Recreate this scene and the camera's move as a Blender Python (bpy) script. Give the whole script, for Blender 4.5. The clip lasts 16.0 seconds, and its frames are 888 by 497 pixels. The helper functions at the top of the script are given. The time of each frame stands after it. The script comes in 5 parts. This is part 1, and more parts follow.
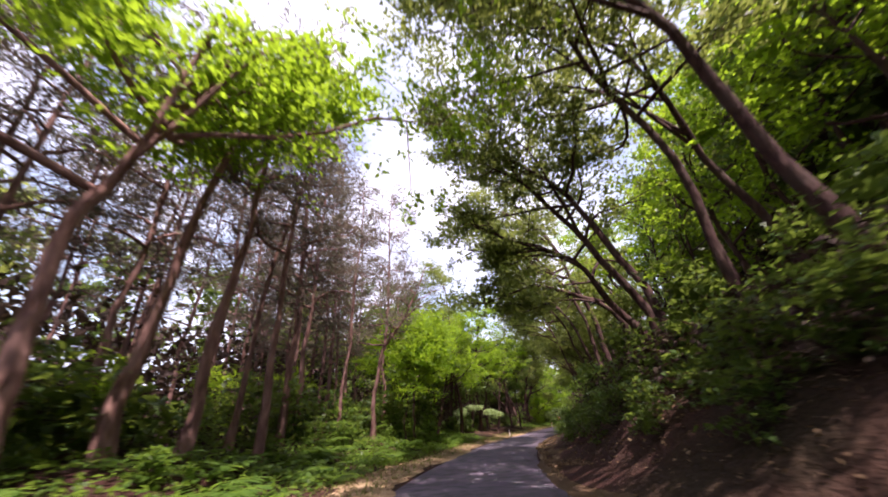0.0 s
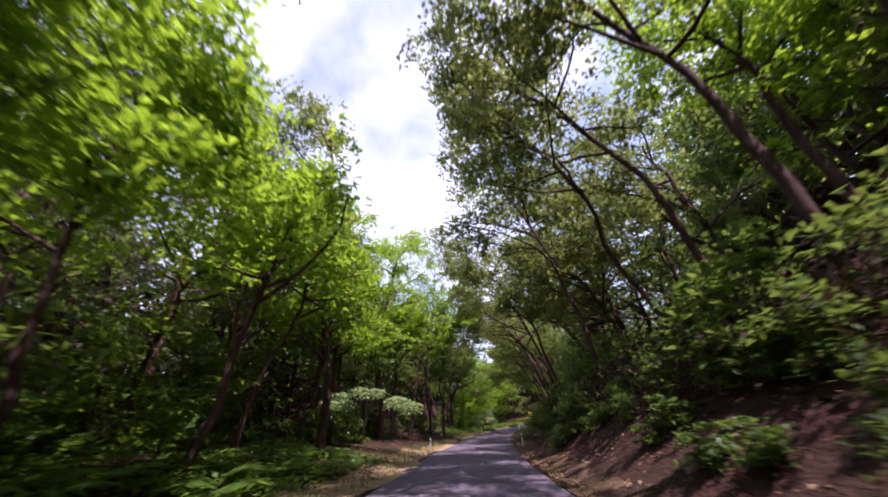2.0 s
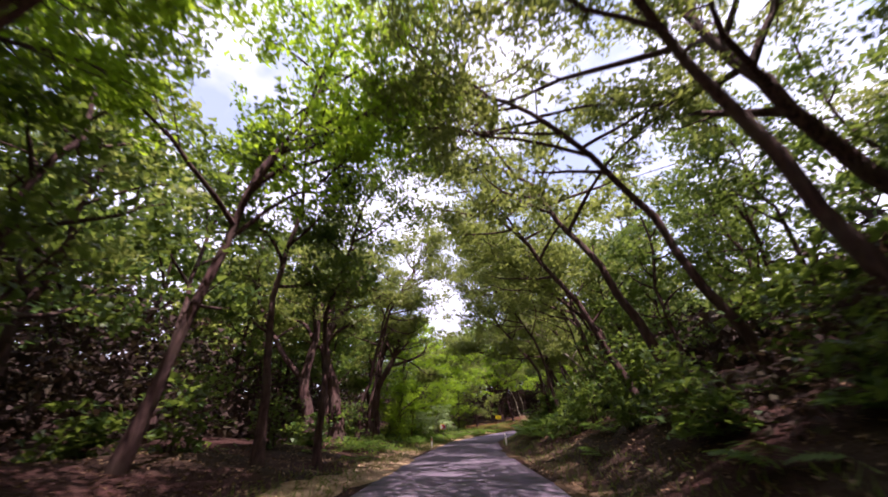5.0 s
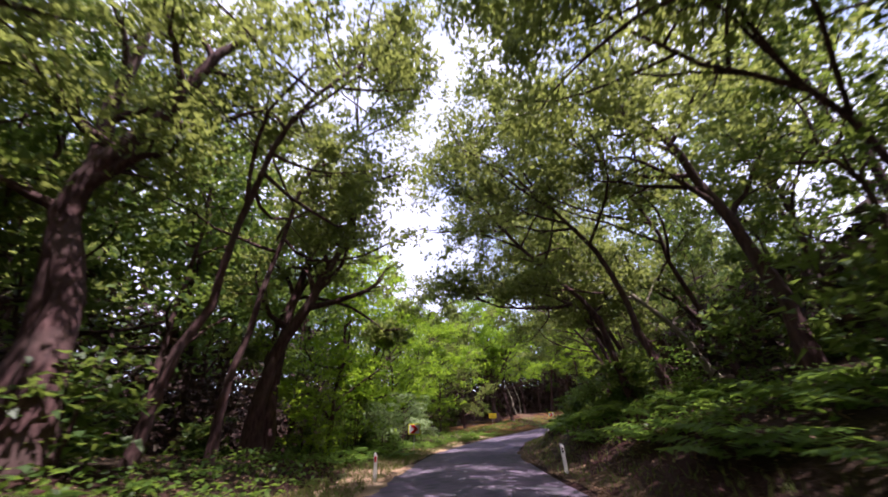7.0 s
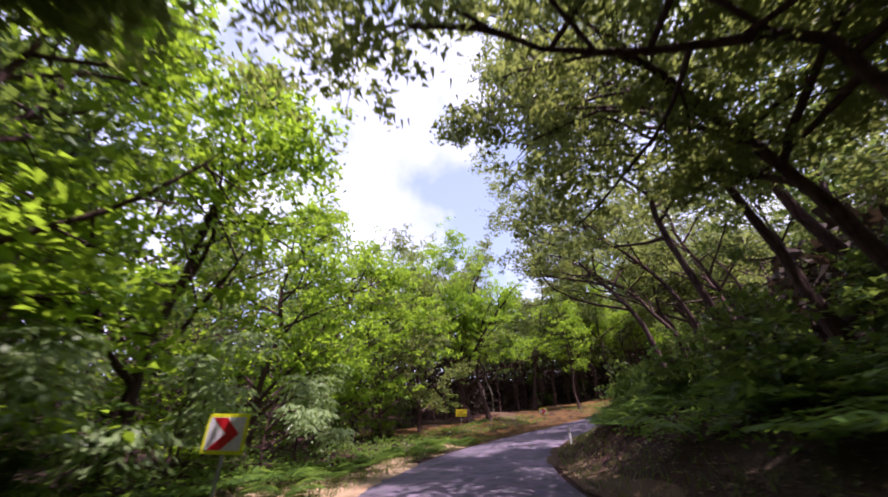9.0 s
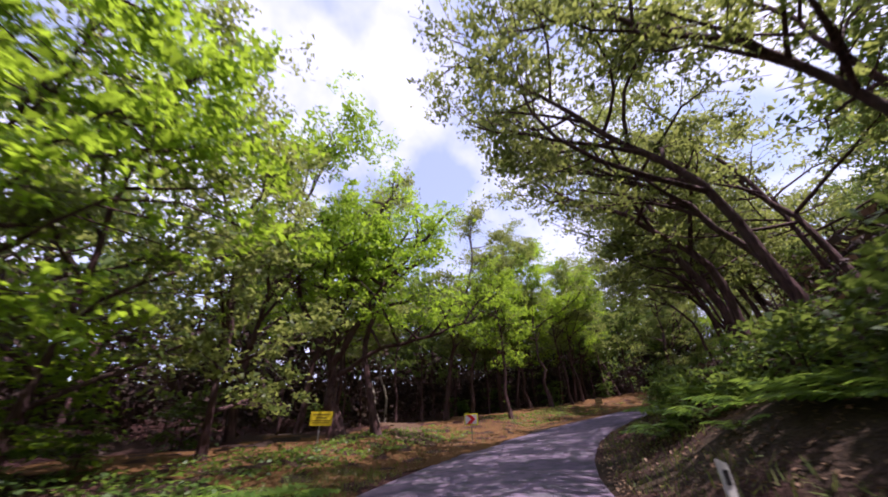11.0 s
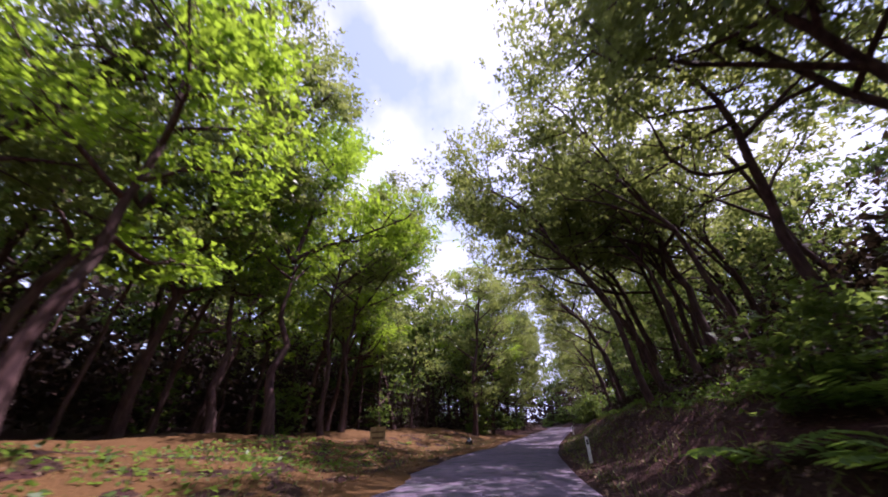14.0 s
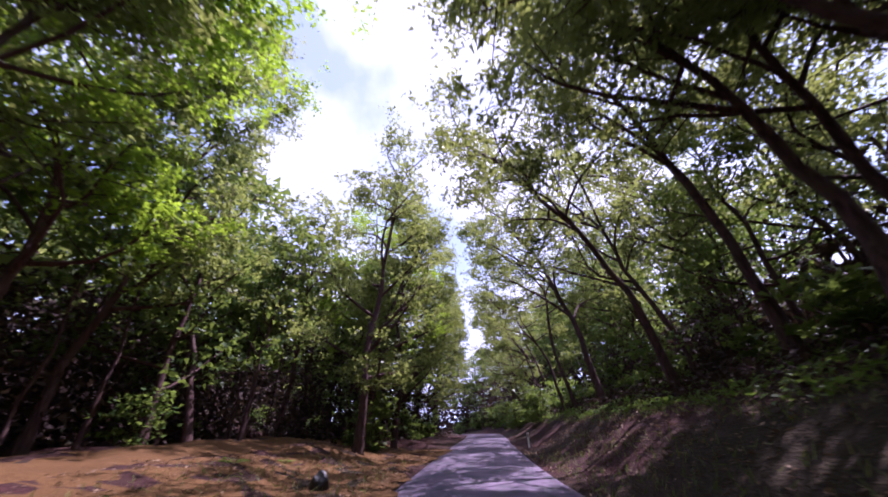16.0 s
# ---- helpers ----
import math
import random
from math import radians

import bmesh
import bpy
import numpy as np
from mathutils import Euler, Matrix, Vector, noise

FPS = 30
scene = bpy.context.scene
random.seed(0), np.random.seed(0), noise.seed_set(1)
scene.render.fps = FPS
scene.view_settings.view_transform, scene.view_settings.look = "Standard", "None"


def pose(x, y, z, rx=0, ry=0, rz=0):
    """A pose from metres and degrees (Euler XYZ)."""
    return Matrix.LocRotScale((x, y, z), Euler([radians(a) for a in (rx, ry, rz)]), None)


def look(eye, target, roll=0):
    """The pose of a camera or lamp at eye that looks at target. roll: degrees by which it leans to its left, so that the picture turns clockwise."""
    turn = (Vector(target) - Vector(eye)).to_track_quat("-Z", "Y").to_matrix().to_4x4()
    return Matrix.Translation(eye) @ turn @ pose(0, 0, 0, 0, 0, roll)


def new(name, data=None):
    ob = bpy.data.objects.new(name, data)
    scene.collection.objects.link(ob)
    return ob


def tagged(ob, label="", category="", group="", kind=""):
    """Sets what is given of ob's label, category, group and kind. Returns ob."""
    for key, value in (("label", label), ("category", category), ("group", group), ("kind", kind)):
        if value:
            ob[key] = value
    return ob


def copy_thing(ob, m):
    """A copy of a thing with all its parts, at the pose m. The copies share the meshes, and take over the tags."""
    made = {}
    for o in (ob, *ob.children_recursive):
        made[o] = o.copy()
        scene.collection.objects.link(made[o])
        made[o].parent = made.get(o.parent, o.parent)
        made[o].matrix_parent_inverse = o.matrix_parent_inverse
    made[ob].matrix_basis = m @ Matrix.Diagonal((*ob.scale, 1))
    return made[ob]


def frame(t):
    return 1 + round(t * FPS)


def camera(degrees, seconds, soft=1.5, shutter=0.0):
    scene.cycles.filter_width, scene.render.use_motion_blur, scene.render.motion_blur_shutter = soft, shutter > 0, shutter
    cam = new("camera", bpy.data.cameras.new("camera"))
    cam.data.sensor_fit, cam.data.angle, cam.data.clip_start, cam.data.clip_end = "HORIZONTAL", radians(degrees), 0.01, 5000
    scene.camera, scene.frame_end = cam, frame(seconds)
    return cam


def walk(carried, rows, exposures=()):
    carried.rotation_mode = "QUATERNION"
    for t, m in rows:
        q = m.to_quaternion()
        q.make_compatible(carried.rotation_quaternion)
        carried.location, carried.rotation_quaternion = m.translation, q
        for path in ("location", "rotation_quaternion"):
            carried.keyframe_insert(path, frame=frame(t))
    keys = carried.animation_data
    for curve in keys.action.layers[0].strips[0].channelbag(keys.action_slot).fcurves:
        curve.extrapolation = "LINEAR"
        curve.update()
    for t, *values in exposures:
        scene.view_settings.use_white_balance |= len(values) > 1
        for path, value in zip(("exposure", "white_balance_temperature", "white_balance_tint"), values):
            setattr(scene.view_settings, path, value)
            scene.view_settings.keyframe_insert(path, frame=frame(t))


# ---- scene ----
# Camera rows: seconds, x, y, z, heading, pitch up, roll.
ROWS = [
    (0.0, 0.00, 0.00, 1.40, -0.03, 26.56, -3.46),
    (0.5, 0.11, 6.25, 1.36, -3.75, 26.57, -2.47),
    (1.0, 0.61, 12.59, 1.33, -7.23, 26.54, -2.08),
    (1.5, 1.48, 18.93, 1.28, -10.25, 26.57, -2.49),
    (2.0, 2.63, 25.13, 1.25, -12.63, 26.64, -3.12),
    (2.5, 3.95, 31.02, 1.25, -14.58, 26.74, -2.96),
    (3.0, 5.36, 36.52, 1.26, -16.19, 26.87, -2.72),
    (3.5, 6.82, 41.65, 1.25, -17.37, 26.91, -2.43),
    (4.0, 8.31, 46.55, 1.22, -18.39, 27.06, -2.15),
    (4.5, 9.85, 51.31, 1.20, -19.30, 27.28, -2.14),
    (5.0, 11.44, 56.02, 1.21, -20.04, 27.42, -2.35),
    (5.5, 13.10, 60.71, 1.24, -20.70, 27.67, -2.65),
    (6.0, 14.82, 65.41, 1.31, -21.42, 27.83, -2.97),
    (6.5, 16.61, 70.10, 1.37, -22.29, 27.69, -3.16),
    (7.0, 18.46, 74.70, 1.43, -23.29, 27.67, -3.10),
    (7.5, 20.35, 79.15, 1.49, -24.63, 27.62, -3.27),
    (8.0, 22.30, 83.45, 1.54, -26.16, 27.58, -3.31),
    (8.5, 24.34, 87.62, 1.61, -27.74, 27.70, -3.30),
    (9.0, 26.49, 91.71, 1.68, -29.60, 27.74, -3.20),
    (9.5, 28.80, 95.72, 1.75, -32.23, 27.85, -3.12),
    (10.0, 31.34, 99.62, 1.83, -35.78, 28.06, -3.08),
    (10.5, 34.14, 103.33, 1.94, -40.21, 28.44, -3.19),
    (11.0, 37.24, 106.79, 2.08, -45.34, 29.11, -3.31),
    (11.5, 40.63, 109.93, 2.28, -50.95, 29.74, -3.05),
    (12.0, 44.28, 112.69, 2.52, -56.83, 30.24, -2.39),
    (12.5, 48.15, 115.02, 2.83, -63.13, 31.06, -2.47),
    (13.0, 52.18, 116.87, 3.19, -69.37, 31.77, -2.43),
    (13.5, 56.35, 118.28, 3.60, -75.12, 32.12, -1.86),
    (14.0, 60.71, 119.30, 4.02, -80.29, 32.30, -0.59),
    (14.5, 65.27, 119.97, 4.51, -84.81, 32.70, 0.63),
    (15.0, 69.96, 120.31, 5.02, -88.75, 32.31, 0.62),
    (15.5, 74.74, 120.35, 5.49, -92.19, 32.06, -0.78),
    (16.0, 79.50, 120.12, 6.02, -95.10, 32.73, -2.65),
]


def aim(x, y, z, heading, pitch, roll):
    h, p = radians(heading), radians(pitch)
    way = Vector((-math.sin(h) * math.cos(p), math.cos(h) * math.cos(p), math.sin(p)))
    eye = Vector((x, y, z))
    return look(eye, eye + way, roll)


cam = camera(102.4, 16.0, soft=1.8, shutter=0.26)
walk(cam, [(t, aim(*r)) for t, *r in ROWS], exposures=[(0.0, 1.25, 6800, 29), (1.5, 1.05, 6100, 33), (2.5, 0.9, 6300, 35), (3.5, 0.95, 6500, 36), (4.5, 1.2, 6650, 35), (6.5, 1.15, 6150, 34), (8.0, 1.28, 6150, 37), (9.0, 1.02, 6150, 37), (11.3, 0.85, 6150, 38), (12.3, 1.0, 6050, 39), (14.0, 0.95, 5950, 43), (15.2, 1.25, 5850, 47), (16.0, 1.1, 5600, 50)])

# ---- light ----
SUN_EL, SUN_AZ = 67.0, -164.0  # height, and turn from ahead of the start, to the right below nought
world = bpy.data.worlds.new("world")
scene.world = world
world.use_nodes = True
wn, wl = world.node_tree.nodes, world.node_tree.links
wn.clear()
w_out = wn.new("ShaderNodeOutputWorld")
w_bg = wn.new("ShaderNodeBackground")
w_sky = wn.new("ShaderNodeTexSky")
w_sky.sky_type = "NISHITA"
w_sky.sun_disc = False
w_sky.sun_elevation = radians(SUN_EL)
w_sky.sun_rotation = radians(-SUN_AZ)
w_sky.dust_density = 0.6
w_sky.air_density = 1.4
w_co = wn.new("ShaderNodeTexCoord")
w_no = wn.new("ShaderNodeTexNoise")
w_no.inputs["Scale"].default_value = 2.6
w_no.inputs["Detail"].default_value = 5.0
w_ra = wn.new("ShaderNodeValToRGB")
w_ra.color_ramp.elements[0].position = 0.39
w_ra.color_ramp.elements[1].position = 0.55
w_ra.color_ramp.elements[0].color = (0.25, 0.25, 0.25, 1)
w_mx = wn.new("ShaderNodeMix")
w_mx.data_type = "RGBA"
w_mx.inputs[7].default_value = (5.3, 5.8, 7.0, 1)
wl.new(w_co.outputs["Generated"], w_no.inputs["Vector"])
wl.new(w_no.outputs["Fac"], w_ra.inputs["Fac"])
wl.new(w_ra.outputs["Color"], w_mx.inputs[0])
wl.new(w_sky.outputs["Color"], w_mx.inputs[6])
wl.new(w_mx.outputs[2], w_bg.inputs["Color"])
w_bg.inputs["Strength"].default_value = 0.12
wl.new(w_bg.outputs[0], w_out.inputs["Surface"])
lamp = bpy.data.lights.new("sun", "SUN")
lamp.energy, lamp.angle, lamp.color = 5.0, radians(0.6), (1.0, 0.95, 0.86)
sun = new("sun", lamp)
sa, se = radians(SUN_AZ), radians(SUN_EL)
sun.matrix_world = look((0, 0, 60), (math.sin(sa) * math.cos(se), -math.cos(sa) * math.cos(se), 60 - math.sin(se)))


# ---- materials ----
def material(name, rough=0.8, spec=0.3):
    m = bpy.data.materials.new(name)
    m.use_nodes = True
    n = m.node_tree.nodes
    p = n["Principled BSDF"]
    p.inputs["Roughness"].default_value = rough
    p.inputs["Specular IOR Level"].default_value = spec
    return m, n, m.node_tree.links, p


def mixed(n, l, fac, a, b):
    mx = n.new("ShaderNodeMix")
    mx.data_type = "RGBA"
    for i, v in ((0, fac), (6, a), (7, b)):
        if isinstance(v, bpy.types.NodeSocket):
            l.new(v, mx.inputs[i])
        elif i == 0:
            mx.inputs[0].default_value = v
        else:
            mx.inputs[i].default_value = (*v, 1)
    return mx.outputs[2]


def noisy(n, l, scale, lo, hi, detail=4.0, vec=None, stretch=(1, 1, 1)):
    """A noise from 0 to 1 between the two thresholds, in metres of the world or of the thing."""
    g = n.new("ShaderNodeTexCoord")
    mp = n.new("ShaderNodeMapping")
    mp.inputs["Scale"].default_value = stretch
    l.new(g.outputs["Object"], mp.inputs["Vector"])
    t = n.new("ShaderNodeTexNoise")
    t.inputs["Scale"].default_value = scale
    t.inputs["Detail"].default_value = detail
    l.new(mp.outputs[0], t.inputs["Vector"])
    r = n.new("ShaderNodeMapRange")
    r.inputs[1].default_value, r.inputs[2].default_value = lo, hi
    l.new(t.outputs["Fac"], r.inputs[0])
    return r.outputs[0]


def bumped(n, l, p, height, strength, distance):
    b = n.new("ShaderNodeBump")
    b.inputs["Strength"].default_value = strength
    b.inputs["Distance"].default_value = distance
    l.new(height, b.inputs["Height"])
    l.new(b.outputs[0], p.inputs["Normal"])


def leaf_material(name, a, b, c, through_light, rough=0.45, share=0.5):
    """Leaves: three tones leaf by leaf and clump by clump, a little gloss, light passing through the blade."""
    m, n, l, p = material(name, rough, 0.35)
    geo = n.new("ShaderNodeNewGeometry")
    inf = n.new("ShaderNodeObjectInfo")
    ramp = n.new("ShaderNodeValToRGB")
    ramp.color_ramp.elements[0].color = (*a, 1)
    ramp.color_ramp.elements[1].color = (*c, 1)
    ramp.color_ramp.elements.new(0.55).color = (*b, 1)
    # Broad noise tints clumps lighter and darker, imitating sun and shade.
    patch = noisy(n, l, 0.9, 0.33, 0.67, 2.0)
    both = n.new("ShaderNodeMath")
    both.operation = "MULTIPLY_ADD"
    both.inputs[1].default_value = 0.55
    half = n.new("ShaderNodeMath")
    half.operation = "MULTIPLY"
    half.inputs[1].default_value = 0.45
    l.new(patch, half.inputs[0])
    l.new(geo.outputs["Random Per Island"], both.inputs[0])
    l.new(half.outputs[0], both.inputs[2])
    l.new(both.outputs[0], ramp.inputs["Fac"])
    hs = n.new("ShaderNodeHueSaturation")
    mr = n.new("ShaderNodeMapRange")
    mr.inputs[3].default_value, mr.inputs[4].default_value = 0.75, 1.25
    l.new(inf.outputs["Random"], mr.inputs[0])
    l.new(mr.outputs[0], hs.inputs["Value"])
    l.new(ramp.outputs[0], hs.inputs["Color"])
    l.new(hs.outputs[0], p.inputs["Base Color"])
    tr = n.new("ShaderNodeBsdfTranslucent")
    tc = mixed(n, l, 0.55, hs.outputs[0], through_light)
    l.new(tc, tr.inputs["Color"])
    mx = n.new("ShaderNodeMixShader")
    mx.inputs[0].default_value = share
    l.new(p.outputs[0], mx.inputs[1])
    l.new(tr.outputs[0], mx.inputs[2])
    l.new(mx.outputs[0], n["Material Output"].inputs["Surface"])
    return m


def bark_material(name, a, b, c, scale=9.0):
    m, n, l, p = material(name, 0.9, 0.2)
    f = noisy(n, l, scale, 0.35, 0.68, 6.0, stretch=(1, 1, 0.25))
    g = noisy(n, l, 0.9, 0.45, 0.7)
    col = mixed(n, l, f, a, b)
    l.new(mixed(n, l, g, col, c), p.inputs["Base Color"])
    bumped(n, l, p, f, 0.9, 0.03)
    return m


OAK_LEAF = leaf_material("oak_leaf", (0.042, 0.082, 0.016), (0.074, 0.122, 0.021), (0.118, 0.164, 0.034), (0.42, 0.46, 0.11), share=0.56)
# Fresh green, with the sunlight on the crowns put into the tone.
BRIGHT_LEAF = leaf_material("bright_leaf", (0.054, 0.130, 0.010), (0.098, 0.195, 0.013), (0.165, 0.275, 0.018), (0.50, 0.72, 0.04), share=0.6)
# Pale tone includes the sun's sheen on these leaves.
PALE_LEAF = leaf_material("pale_leaf", (0.15, 0.22, 0.09), (0.21, 0.29, 0.12), (0.29, 0.36, 0.17), (0.36, 0.48, 0.14), 0.35)
# Darker copy of the leaf green, with the wood's shade in its colour.
SHADE_LEAF = leaf_material("shade_leaf", (0.036, 0.078, 0.018), (0.055, 0.112, 0.022), (0.085, 0.14, 0.028), (0.26, 0.34, 0.05))
# Dark tone stands in for deep shade between trunks and under the bank's crest.
SHADE_BRUSH = leaf_material("brush", (0.024, 0.011, 0.011), (0.038, 0.020, 0.016), (0.042, 0.036, 0.018), (0.06, 0.045, 0.02), 0.8, 0.25)
NEEDLE = leaf_material("pine_needle", (0.055, 0.07, 0.03), (0.11, 0.095, 0.07), (0.19, 0.14, 0.13), (0.24, 0.2, 0.14), 0.6, 0.3)
FERN_LEAF = leaf_material("fern_leaf", (0.045, 0.10, 0.018), (0.075, 0.15, 0.022), (0.12, 0.20, 0.034), (0.28, 0.42, 0.05))
OAK_BARK = bark_material("oak_bark", (0.037, 0.018, 0.019), (0.108, 0.058, 0.054), (0.082, 0.054, 0.047))
PINE_BARK = bark_material("pine_bark", (0.10, 0.05, 0.045), (0.30, 0.17, 0.15), (0.24, 0.14, 0.13), 6.0)
PALE_BARK = bark_material("pale_bark", (0.16, 0.13, 0.10), (0.36, 0.31, 0.24), (0.22, 0.21, 0.14), 7.0)


def asphalt():
    m, n, l, p = material("asphalt", 0.9, 0.15)
    fine = noisy(n, l, 60.0, 0.3, 0.7, 3.0)
    broad = noisy(n, l, 0.35, 0.35, 0.68)
    patch = noisy(n, l, 2.2, 0.45, 0.62, 6.0)
    c = mixed(n, l, fine, (0.084, 0.064, 0.090), (0.152, 0.115, 0.162))
    c = mixed(n, l, broad, c, (0.184, 0.142, 0.188))
    c = mixed(n, l, patch, c, (0.09, 0.084, 0.098))
    l.new(c, p.inputs["Base Color"])
    bumped(n, l, p, fine, 0.5, 0.006)
    return m


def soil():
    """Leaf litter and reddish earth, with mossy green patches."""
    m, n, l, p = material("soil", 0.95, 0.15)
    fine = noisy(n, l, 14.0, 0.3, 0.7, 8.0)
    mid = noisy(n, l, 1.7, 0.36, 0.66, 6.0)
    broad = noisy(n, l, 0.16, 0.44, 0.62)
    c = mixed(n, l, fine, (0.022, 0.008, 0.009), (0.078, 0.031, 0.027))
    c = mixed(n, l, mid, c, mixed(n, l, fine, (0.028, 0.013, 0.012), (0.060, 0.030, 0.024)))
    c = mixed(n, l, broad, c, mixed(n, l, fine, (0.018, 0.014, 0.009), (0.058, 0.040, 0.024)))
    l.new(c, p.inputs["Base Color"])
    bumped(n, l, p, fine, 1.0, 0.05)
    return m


def sand():
    """Dry trodden verge: sandy earth with straw and grit."""
    m, n, l, p = material("verge_earth", 0.95, 0.15)
    fine = noisy(n, l, 25.0, 0.3, 0.7, 8.0)
    mid = noisy(n, l, 1.3, 0.38, 0.64, 6.0)
    c = mixed(n, l, fine, (0.25, 0.16, 0.095), (0.50, 0.37, 0.235))
    c = mixed(n, l, mid, c, (0.26, 0.165, 0.10))
    l.new(c, p.inputs["Base Color"])
    bumped(n, l, p, fine, 0.9, 0.03)
    return m


def plain(name, colour, rough=0.5, spec=0.4, metal=0.0, wear=0.12):
    m, n, l, p = material(name, rough, spec)
    p.inputs["Metallic"].default_value = metal
    f = noisy(n, l, 18.0, 0.35, 0.75, 6.0)
    dark = tuple(c * (1 - 2.2 * wear) for c in colour)
    l.new(mixed(n, l, f, colour, dark), p.inputs["Base Color"])
    return m


def litter_edge():
    """Dull brown earth with straw and trodden leaves."""
    m, n, l, p = material("dry_litter", 0.95, 0.15)
    fine = noisy(n, l, 22.0, 0.3, 0.7, 8.0)
    mid = noisy(n, l, 1.1, 0.38, 0.64, 6.0)
    c = mixed(n, l, fine, (0.060, 0.036, 0.023), (0.165, 0.108, 0.064))
    c = mixed(n, l, mid, c, (0.085, 0.050, 0.031))
    l.new(c, p.inputs["Base Color"])
    bumped(n, l, p, fine, 0.9, 0.03)
    return m


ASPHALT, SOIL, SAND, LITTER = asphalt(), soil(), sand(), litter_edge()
WHITE = plain("white_plastic", (0.78, 0.76, 0.72))
BLACK = plain("black_paint", (0.02, 0.018, 0.02))
RED = plain("red_sheeting", (0.70, 0.02, 0.03), 0.35)
YELLOW = plain("yellow_sheeting", (0.78, 0.62, 0.02), 0.4)
LIME = plain("lime_sheeting", (0.86, 0.88, 0.02), 0.4)
SILVER = plain("silver_sheeting", (0.80, 0.76, 0.82), 0.35)
STEEL = plain("galvanised_steel", (0.38, 0.38, 0.40), 0.5, 0.5, 0.6)
TIMBER = bark_material("weathered_timber", (0.34, 0.21, 0.09), (0.58, 0.39, 0.18), (0.46, 0.30, 0.14), 5.0)



def bare_earth():
    """Trodden orange-brown earth of the clearing."""
    m, n, l, p = material("bare_earth", 0.95, 0.15)
    fine = noisy(n, l, 18.0, 0.3, 0.7, 8.0)
    mid = noisy(n, l, 0.9, 0.36, 0.64, 6.0)
    c = mixed(n, l, fine, (0.080, 0.039, 0.014), (0.182, 0.096, 0.036))
    c = mixed(n, l, mid, c, (0.108, 0.055, 0.021))
    l.new(c, p.inputs["Base Color"])
    bumped(n, l, p, fine, 1.0, 0.04)
    return m


EARTH = bare_earth()
# ---- the lie of the land ----
ROAD = [(1.0, -60.0, 0.4), (0.4, -30.0, 0.2), (0.0, -12.0, 0.08), (0.0, 0.0, 0.0), (0.61, 12.6, -0.07), (2.6, 25.1, -0.15), (5.35, 36.5, -0.15),
        (8.3, 46.5, -0.18), (11.45, 56.0, -0.19), (14.8, 65.4, -0.09), (18.45, 74.7, 0.03), (22.3, 83.4, 0.14), (26.5, 91.7, 0.28),
        (31.35, 99.6, 0.43), (37.25, 106.8, 0.68), (44.3, 112.7, 1.12), (52.2, 116.9, 1.79), (60.7, 119.3, 2.62), (70.0, 120.3, 3.62),
        (79.5, 120.0, 4.62), (92.0, 118.3, 5.88), (108.0, 115.6, 7.75), (124.0, 112.6, 9.6), (140.0, 110.4, 11.4), (156.0, 112.0, 12.8), (172.0, 119.0, 13.6)]
EDGE_S = [-60, 0, 20, 42, 52, 70, 86, 98, 108, 118, 132, 140, 150, 157, 172, 260]  # metres along the road
EDGE_L = [2.2, 2.2, 2.2, 2.4, 2.6, 2.5, 2.4, 2.8, 3.3, 3.6, 3.2, 3.0, 2.6, 2.35, 2.3, 2.3]  # its left edge, from the line driven
EDGE_R = [2.0, 2.0, 2.2, 2.45, 2.7, 2.75, 2.75, 2.5, 2.3, 2.2, 2.55, 2.55, 2.65, 2.65, 2.25, 2.25]  # its right edge


def edge_left(s):
    return np.interp(s, EDGE_S, EDGE_L)


def edge_right(s):
    return np.interp(s, EDGE_S, EDGE_R)



def spline(points, step=0.5):
    p = np.array(points, float)
    seg = np.linalg.norm(np.diff(p, axis=0), axis=1)
    u = np.concatenate([[0], np.cumsum(seg)])
    g = np.gradient(p, u, axis=0)
    out = []
    for i in range(len(p) - 1):
        h = u[i + 1] - u[i]
        k = np.linspace(0, 1, max(2, int(h / step)), endpoint=False)[:, None]
        out.append((2 * k**3 - 3 * k**2 + 1) * p[i] + (k**3 - 2 * k**2 + k) * h * g[i] + (-2 * k**3 + 3 * k**2) * p[i + 1] + (k**3 - k**2) * h * g[i + 1])
    return np.concatenate(out + [p[-1:]])


LINE = spline(ROAD)
LEN = np.concatenate([[0], np.cumsum(np.linalg.norm(np.diff(LINE[:, :2], axis=0), axis=1))])
LEN -= LEN[np.argmin(np.hypot(LINE[:, 0], LINE[:, 1]))]  # metres from the start of the walk
TAN = np.gradient(LINE[:, :2], axis=0)
TAN /= np.linalg.norm(TAN, axis=1)[:, None]


def along(xy):
    """For points of the plan: metres along the road, metres to its right, the road's height there."""
    xy = np.atleast_2d(np.asarray(xy, float))
    s, d, z = np.empty(len(xy)), np.empty(len(xy)), np.empty(len(xy))
    for a in range(0, len(xy), 4000):
        q = xy[a:a + 4000]
        r = q[:, None, :] - LINE[None, :, :2]
        j = (r**2).sum(2).argmin(1)
        v = q - LINE[j, :2]
        t = TAN[j]
        s[a:a + 4000] = LEN[j] + (v * t).sum(1)
        side = v[:, 0] * t[:, 1] - v[:, 1] * t[:, 0]
        d[a:a + 4000] = np.sign(side) * np.hypot(v[:, 0], v[:, 1])
        z[a:a + 4000] = np.interp(s[a:a + 4000], LEN, LINE[:, 2])
    return s, d, z


def place(s, d):
    """The point of the plan d metres to the right of the road, s metres along it."""
    x, y = np.interp(s, LEN, LINE[:, 0]), np.interp(s, LEN, LINE[:, 1])
    tx, ty = np.interp(s, LEN, TAN[:, 0]), np.interp(s, LEN, TAN[:, 1])
    k = math.hypot(tx, ty)
    return x + d * ty / k, y - d * tx / k


